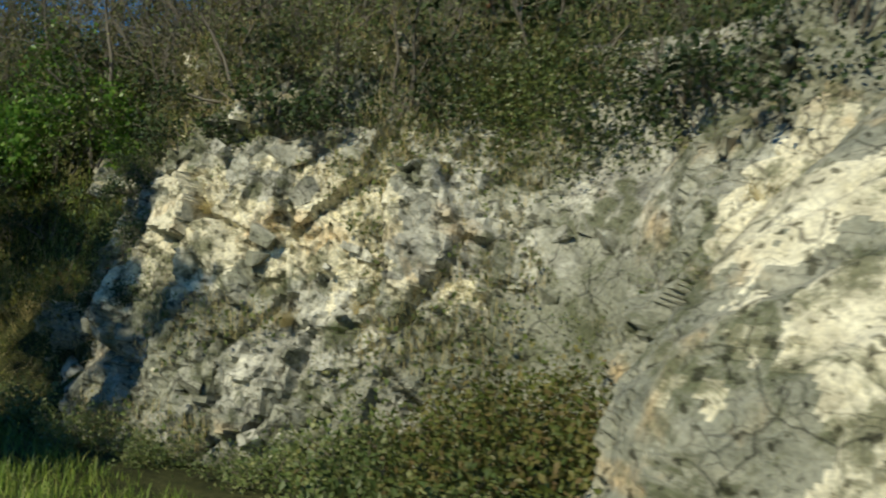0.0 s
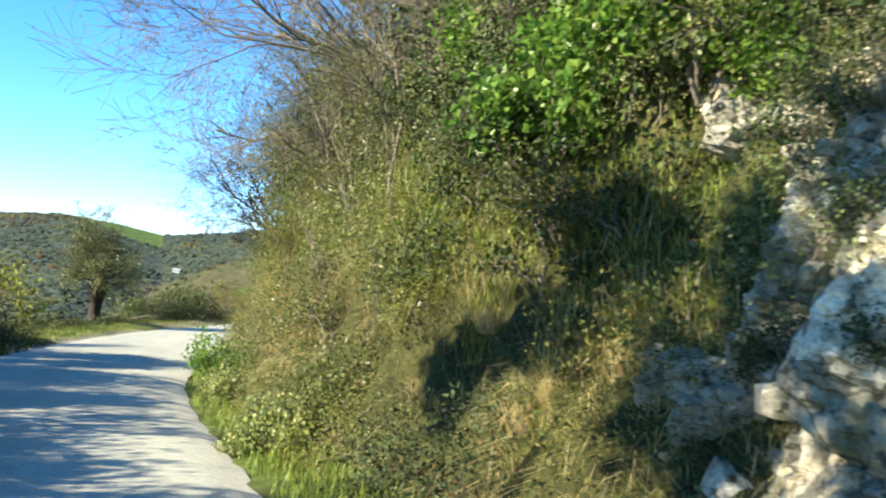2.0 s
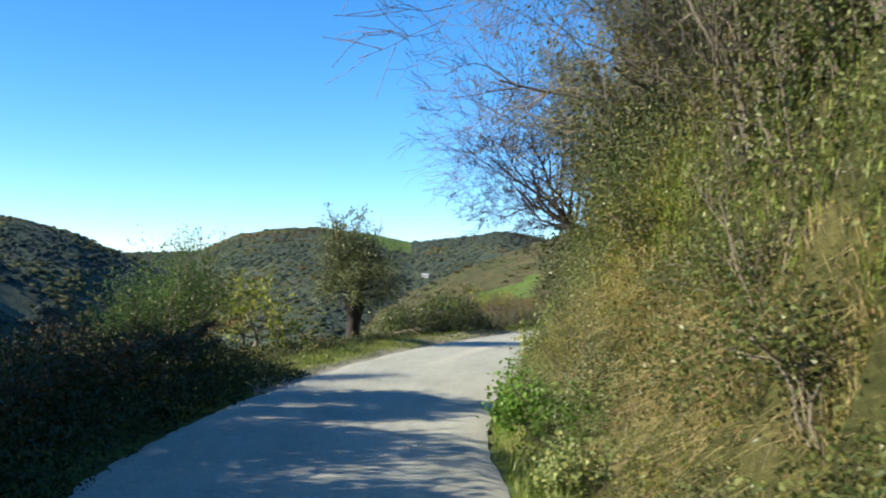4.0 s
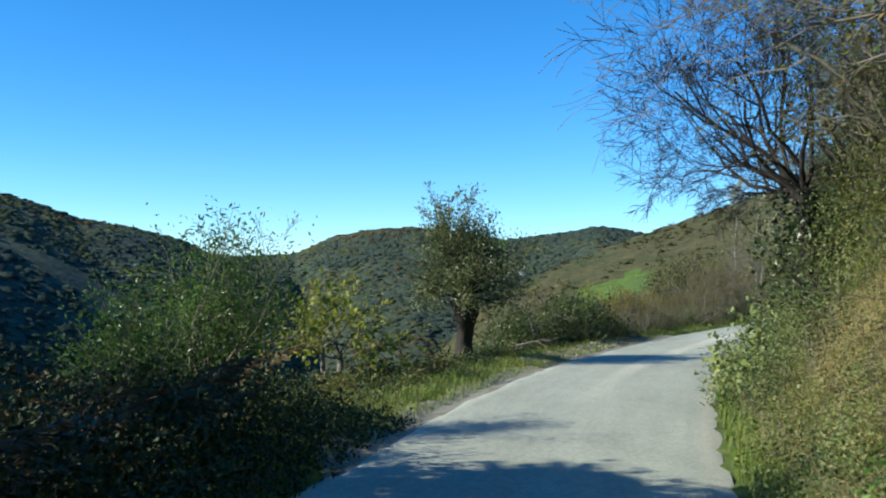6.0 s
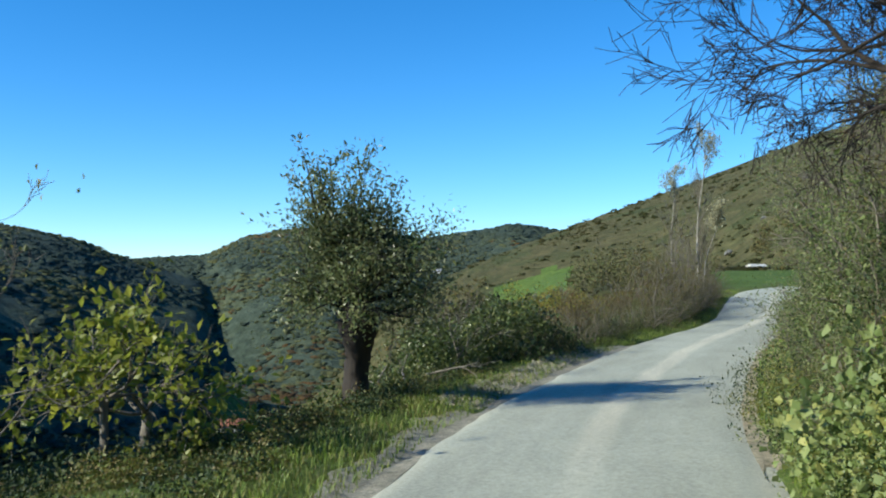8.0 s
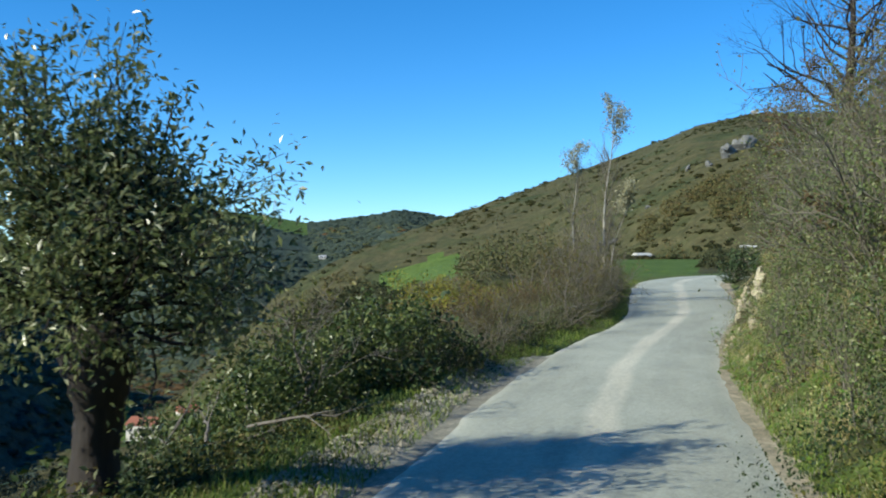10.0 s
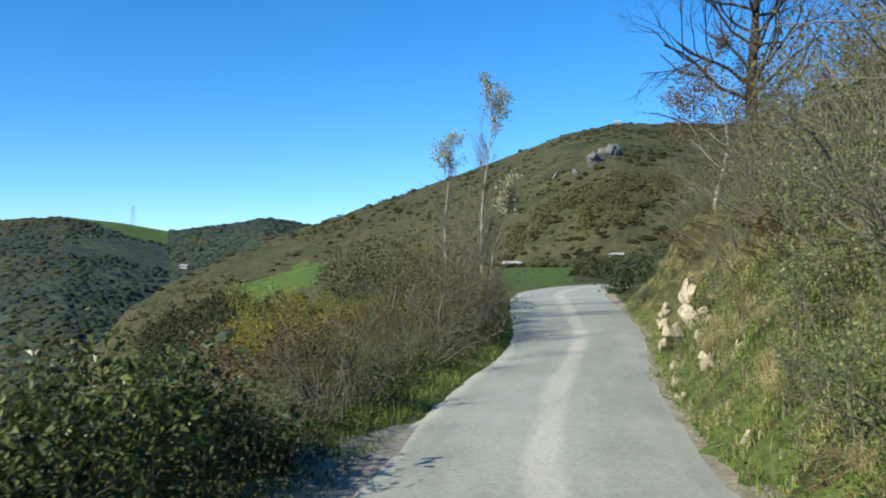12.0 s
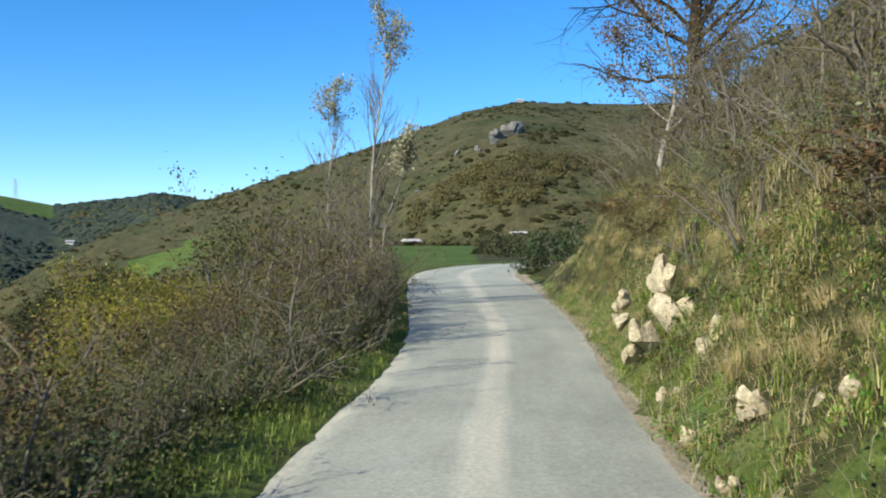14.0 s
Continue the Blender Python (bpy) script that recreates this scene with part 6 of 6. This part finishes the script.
def margin(name, label, s0, s1, d0, d1, seed, mat):
    """A strip of bare sandy dirt beside the asphalt."""
    s = np.arange(s0, s1, 0.2)
    lat = np.linspace(0, 1, 6)
    Sg, L = np.meshgrid(s, lat, indexing="ij")
    c = on_road(Sg.ravel(), np.full(Sg.size, d1))
    wide = (d1 - d0) * (1 + 0.5 * vnoise(c[:, 0], c[:, 1], 0.9, seed, 4)) * smooth(s0, s0 + 2, Sg.ravel()) * smooth(s1, s1 - 2, Sg.ravel())
    p = on_road(Sg.ravel(), d0 + L.ravel() * wide)
    z = height(p[:, 0], p[:, 1]) + 0.012 - 0.05 * (L.ravel() > 0.99)
    up = rise(Sg.ravel())
    z = np.where(L.ravel() < 0.01, up - 0.012, np.maximum(z, up + 0.012 - 0.12 * L.ravel()))
    F = grid_faces(len(s), len(lat))
    tagged(new(name, mesh_of(name, np.c_[p, z], [F[:, ::-1] if d1 > d0 else F], mat, smooth=True)), label, "shoulder", kind="structure")


M_GRIT = soil_material("grey_grit", [(0.3, (0.20, 0.19, 0.155)), (0.7, (0.36, 0.345, 0.29))], 3.0, 50)
M_SAND = soil_material("sandy_dirt", [(0.3, (0.26, 0.225, 0.16)), (0.7, (0.44, 0.39, 0.29))], 1.6, 35)
margin("sandy_shoulder", "pale sandy dirt between the asphalt and the bank", S_D - 2, S_I, 1.60, 2.30, 150, M_SAND)
margin("gravel_shoulder", "pale gravelly shoulder on the downhill edge", S_C, S_F + 2, -1.58, -2.25, 151, M_GRIT)


def gravel(name, label, seed, s0, s1, d0, d1, n, size):
    rng = np.random.default_rng(seed)
    s, d = rng.uniform(s0, s1, n), rng.uniform(0, 1, n) ** 1.3 * (d1 - d0) + d0
    p = on_road(s, d)
    c = np.c_[p, height(p[:, 0], p[:, 1]) + 0.012]
    octa = np.array([(1, 0, 0), (-1, 0, 0), (0, 1, 0), (0, -1, 0), (0, 0, 0.7), (0, 0, -0.7)])
    k = size * rng.uniform(0.4, 1.0, n) ** 2
    k = np.where(rng.uniform(size=n) < 0.02, k * 2.6, k)
    V = c[:, None] + (octa[None] + rng.normal(size=(n, 6, 3)) * 0.28) * k[:, None, None]
    f = np.array([(0, 2, 4), (2, 1, 4), (1, 3, 4), (3, 0, 4), (2, 0, 5), (1, 2, 5), (3, 1, 5), (0, 3, 5)])
    ob = new(name, mesh_of(name, V.reshape(-1, 3), [(np.arange(n)[:, None, None] * 6 + f[None]).reshape(-1, 3)], M_GRAVEL))
    tagged(ob, label, "gravel", kind="stuff")


gravel("shoulder_gravel", "loose pale gravel on the downhill edge of the lane", 95, S_D + 2, S_F - 1, -2.5, -1.7, 7000, 0.026)
gravel("edge_grit", "sandy grit along the bank side of the lane", 96, S_D, S_H, 1.7, 2.15, 3000, 0.02)

# ---------------------------------------------------------------- far hills: woods, scrub, houses


def thicket(name, label, seed, P, size, leaf, per, mat, tall=1.0):
    """Far trees and scrub: each an uneven heap of leafy sprays."""
    rng = np.random.default_rng(seed)
    n = len(P)
    k = size * (0.45 + rng.uniform(0, 1, n) ** 1.6)
    i = np.repeat(np.arange(n), per)
    q = rng.normal(size=(len(i), 3))
    q /= np.linalg.norm(q, axis=1, keepdims=True)
    q[:, 2] = np.abs(q[:, 2]) * tall - 0.15
    V = P[i] + q * (k[i] * rng.uniform(0.6, 1.1, len(i)))[:, None] + np.c_[np.zeros((len(i), 2)), 0.35 * k[i]]
    tagged(new(name, leaves(rng, V, leaf, mat, name, 0.9, 0.2, q * 0.2, facing=q * 0.3 + np.array([-0.35, -0.7, 0.9]))), label, "woods", kind="stuff")


def crowns(name, label, seed, P, size, mat, tall=1.0):
    """Far trees: each crown a lumpy dome with a ragged hem."""
    rng = np.random.default_rng(seed)
    n, sides = len(P), 6
    k = size * (0.4 + 1.1 * rng.uniform(0, 1, n) ** 2)
    ang = np.arange(sides) / sides * 2 * np.pi
    rings = [(1.0, -0.25), (0.72, 0.7)]
    unit = np.array([(r * np.cos(a + 0.35 * j), r * np.sin(a + 0.35 * j), h) for j, (r, h) in enumerate(rings) for a in ang] + [(0, 0, 1.1)])
    V = unit[None] * (1 + 0.25 * rng.normal(size=(n, len(unit), 1))) + 0.05 * rng.normal(size=(n, len(unit), 3))
    V = P[:, None] + V * (k[:, None] * np.array([1, 1, tall * 0.85]))[:, None] * rng.uniform(0.8, 1.2, (n, 1, 3))
    i, j = np.arange(sides), (np.arange(sides) + 1) % sides
    quads = np.concatenate([np.stack([i + r * sides, j + r * sides, j + (r + 1) * sides, i + (r + 1) * sides], 1) for r in range(1)])
    tris = np.stack([i + sides, j + sides, np.full(sides, 2 * sides)], 1)
    off = (np.arange(n) * len(unit))[:, None, None]
    me = mesh_of(name, V.reshape(-1, 3), [(quads[None] + off).reshape(-1, 4), (tris[None] + off).reshape(-1, 3)], mat, smooth=True)
    tagged(new(name, me), label, "woods", kind="stuff")


def polar(rng, n, a0, a1, r0, r1):
    a, r = np.radians(rng.uniform(a0, a1, n)), np.sqrt(rng.uniform(r0**2, r1**2, n))
    return ORIGIN[0] - r * np.sin(a), ORIGIN[1] + r * np.cos(a)


def build_woods():
    rng = np.random.default_rng(131)
    x, y = polar(rng, 62000, 28, 84, 240, 880)
    m, top = woods_mask(x, y)
    k = m & (top > 0)
    x, y = x[k], y[k]
    tone = vnoise(x, y, 0.013, 63, 4) + rng.normal(size=len(x)) * 0.06
    low, high = np.percentile(tone, [58, 93])
    # slope light put into crown colour: darker woods where shaded, olive where sunlit
    tone = tone - 0.4 * smooth(47.5, 43.5, np.degrees(np.arctan2(ORIGIN[0] - x, y - ORIGIN[1]))) * (rng.uniform(size=len(x)) < 0.85)
    bear = np.degrees(np.arctan2(ORIGIN[0] - x, y - ORIGIN[1]))
    tone = tone + 0.5 * smooth(46.5, 49, bear) * smooth(60, 56, bear) * (rng.uniform(size=len(x)) < 0.6) * (tone < low)
    x, y, tone = x[:26000], y[:26000], tone[:26000]
    for seed, name, label, mat, k in ((132, "far_woods", "dark mixed woods on the far hills, tinted blue for haze", M_HAZY_WOODS, tone < low), (142, "far_copses", "olive-green copses on the far hills", M_COPSE, (tone >= low) & (tone < high)), (143, "far_autumn_woods", "rusty autumn woods on the far hills", M_RUST, tone >= high)):
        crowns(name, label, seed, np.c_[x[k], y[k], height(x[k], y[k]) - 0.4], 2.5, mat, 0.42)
    x, y = polar(rng, 26000, -5, 62, 110, 460)
    m, top = woods_mask(x, y)
    dist = np.hypot(x - ORIGIN[0], y - ORIGIN[1])
    foot = smooth(270, 190, dist)
    n = vnoise(x, y, 0.02, 61, 3)
    m2 = ~meadow_mask(x, y) & ((n + 0.9 * foot + 0.25 * rng.normal(size=len(x)) > 0.72) | (rng.uniform(size=len(x)) < 0.04))
    x, y = x[m2][:1800], y[m2][:1800]
    crowns("hillside_scrub", "dark scrub dotted over the heath hillside", 133, np.c_[x, y, height(x, y)], 1.3, M_BROOM, 0.5)
    x, y = polar(rng, 9000, 2, 48, 150, 440)
    k = ~meadow_mask(x, y) & (vnoise(x, y, 0.045, 68, 3) + rng.normal(size=len(x)) * 0.12 > 0.05)
    x, y = x[k][:3600], y[k][:3600]
    crowns("heather_clumps", "low brown-green heather and gorse clumps on the hillside", 144, np.c_[x, y, height(x, y)], 0.75, M_BROOM, 0.45)
    x, y = polar(rng, 1500, 46, 84, 60, 260)
    k = height(x, y) < -16
    x, y = x[k], y[k]
    thicket("valley_woods", "dark woods in the valley below the lane, tinted blue for haze", 134, np.c_[x, y, height(x, y)], 2.2, 0.8, 40, M_VALLEY, 1.3)
    x, y = polar(rng, 620, 40.2, 46.5, 165, 290)
    k = ~meadow_mask(x, y) & (vnoise(x, y, 0.03, 66, 2) > -0.45)
    x, y = x[k], y[k]
    thicket("hillside_grove", "dark green trees in a fold of the hillside", 138, np.c_[x, y, height(x, y)], 2.6, 0.8, 40, M_SCRUB, 1.4)
    x, y = polar(rng, 420, 41, 54, 200, 330)
    thicket("lower_scrub", "brownish scrub on the lower hillside", 139, np.c_[x, y, height(x, y)], 1.5, 0.6, 30, M_SLOPE, 1.1)
    x, y = polar(rng, 260, 27, 36, 62, 150)
    k = ~meadow_mask(x, y)
    x, y = x[k], y[k]
    thicket("hazel_grove", "grey-brown bushy trees below the meadow", 140, np.c_[x, y, height(x, y)], 1.6, 0.22, 150, M_HEDGE, 1.5)
    x, y = polar(rng, 700, 8, 27, 188, 250)
    k = ~meadow_mask(x, y) & (vnoise(x, y, 0.05, 64, 2) > -0.1)
    x, y = x[k], y[k]
    thicket("hill_foot_trees", "olive-green trees at the foot of the heath hill", 137, np.c_[x, y, height(x, y)], 2.0, 0.38, 100, M_SLOPE, 1.3)
    x, y = polar(rng, 150, 10, 20.2, 92, 186)
    thicket("meadow_edge_bushes", "dark bushes at the edge of the meadow", 145, np.c_[x, y, height(x, y)], 1.5, 0.3, 130, M_SCRUB, 1.2)
    x, y = polar(rng, 900, 33, 64, 34, 150)
    k = (np.abs(road_sd(x, y)[1]) > 9) & (height(x, y) < -2.5) & ~meadow_mask(x, y)
    x, y = x[k], y[k]
    h = len(x) // 2
    thicket("slope_thicket", "olive scrub over the slope below the lane", 135, np.c_[x[:h], y[:h], height(x[:h], y[:h])], 1.3, 0.30, 110, M_SLOPE, 1.2)
    thicket("slope_thicket", "dark green scrub over the slope below the lane", 136, np.c_[x[h:], y[h:], height(x[h:], y[h:])], 1.2, 0.28, 110, M_SCRUB, 1.2)


build_woods()


def box(name, size, at, mat, parent, label=""):
    bm = bmesh.new()
    bmesh.ops.create_cube(bm, size=1.0)
    bmesh.ops.scale(bm, vec=size, verts=bm.verts)
    bmesh.ops.translate(bm, vec=at, verts=bm.verts)
    me = bpy.data.meshes.new(name)
    bm.to_mesh(me)
    bm.free()
    me.materials.append(mat)
    return part(name, me, parent, label)


def house(bearing, far, turn, w, d, h, label, top=None, panes=3):
    a = math.radians(bearing)
    x, y = ORIGIN[0] - far * math.sin(a), ORIGIN[1] + far * math.cos(a)
    root = thing("house", label, "house", "houses in the valley", at=(x, y, ground_at(x, y) - 0.4))
    root.rotation_euler = (0, 0, math.radians(turn))
    wall = box("wall", (w, d, h), (0, 0, h / 2), M_WHITE, root)
    V = np.array([(-w / 2 - 0.4, -d / 2 - 0.4, h), (w / 2 + 0.4, -d / 2 - 0.4, h), (w / 2 + 0.4, d / 2 + 0.4, h), (-w / 2 - 0.4, d / 2 + 0.4, h), (-w / 2 - 0.4, 0, h + d * 0.32), (w / 2 + 0.4, 0, h + d * 0.32)])
    part("roof", mesh_of("roof", V, [np.array([(0, 1, 5, 4), (2, 3, 4, 5), (3, 2, 1, 0)]), np.array([(0, 4, 3), (1, 2, 5)])], top or M_TILE), root, "" if top else "red tiled roof")
    for k in range(panes):
        for lv in range(max(1, int(h // 2.6))):
            for sd in (-1, 1):
                box("window", (0.9, 0.06, 1.2), ((k - 1) * w * 0.3, sd * (d / 2 + 0.02), 1.5 + 2.6 * lv), M_DARKOPEN, root)


house(54.4, 300, 20, 9, 7, 5.4, "white house with a red tiled roof in the valley")
house(51.8, 290, 65, 8, 6, 3.0, "low house with a broad red tiled roof")
house(56.6, 320, 40, 9, 7, 5.4, "white valley house below the wooded slope")
house(24.3, 196, 60, 3.2, 1.6, 1.2, "small white hut at the meadow's edge", M_WHITE, 0)
house(18.0, 195, 40, 2.6, 1.2, 0.4, "low pale farm shed below the hillside", M_WHITE, 0)
house(17.9, 424, 30, 2.4, 2.0, 1.6, "small white hut on the crest of the heath hill", M_WHITE, 0)
house(43.6, 700, 30, 5, 4, 1.8, "grey farmhouse far off on the wooded hill", M_STEEL)


def pylon(bearing, far, tall):
    a = math.radians(bearing)
    x, y = ORIGIN[0] - far * math.sin(a), ORIGIN[1] + far * math.cos(a)
    root = thing("pylon", "grey lattice power pylon on the far hill crest", "pylon", at=(x, y, ground_at(x, y)))
    for sx, sy in ((-1, -1), (-1, 1), (1, -1), (1, 1)):
        tb = Tubes()
        tb.add([(sx * 1.6, sy * 1.6, -1), (sx * 0.25, sy * 0.25, tall)], [0.14, 0.09], 4)
        part("leg", tb.mesh("leg", M_STEEL), root)
    for f, w in ((0.72, 3.2), (0.86, 2.6)):
        tb = Tubes()
        tb.add([(-w, 0, tall * f), (w, 0, tall * f)], [0.16, 0.16], 4)
        part("crossarm", tb.mesh("crossarm", M_STEEL), root)
    for k in range(6):
        z0, z1 = tall * k / 6, tall * (k + 1) / 6
        w0, w1 = 1.6 - 1.35 * k / 6, 1.6 - 1.35 * (k + 1) / 6
        for p, q in (((-w0, -w0, z0), (w1, -w1, z1)), ((w0, -w0, z0), (-w1, -w1, z1)), ((-w0, w0, z0), (w1, w1, z1))):
            tb = Tubes()
            tb.add([p, q], [0.1, 0.1], 3)
            part("brace", tb.mesh("brace", M_STEEL), root)


pylon(46.4, 850, 16)


def dead_branch(x, y, seed, long):
    rng = np.random.default_rng(seed)
    root = thing("dead_branch", "bleached dead branch lying in the verge brambles", "branch", "dead branches on the verge", at=(x, y, ground_at(x, y) + 0.12))
    tb, tips = Tubes(), []
    grow(rng, tb, (0, 0, 0), (rng.normal(), rng.normal(), 0.25), long, 0.022, 2, tips, 0.12, -0.02, (2, 3), 5, 0.5, 0.7, 6)
    part("stick", tb.mesh("stick", M_BARK), root)


for n, (x, y, k) in enumerate([(-28.2, 30.4, 0.8), (-28.9, 31.2, 0.9), (-29.6, 32.1, 0.9), (-28.8, 31.9, 0.7), (-27.9, 29.2, 0.8), (-27.6, 29.6, 1.1), (-28.0, 28.6, 1.2), (-28.4, 29.4, 1.1), (-27.4, 28.9, 0.9), (-28.6, 30.2, 1.2), (-27.9, 30.3, 0.9), (-28.9, 29.9, 1.2), (-30.8, 36.9, 0.9), (-32.2, 39.4, 1.0)]):
    dead_branch(x, y, 160 + n, k)
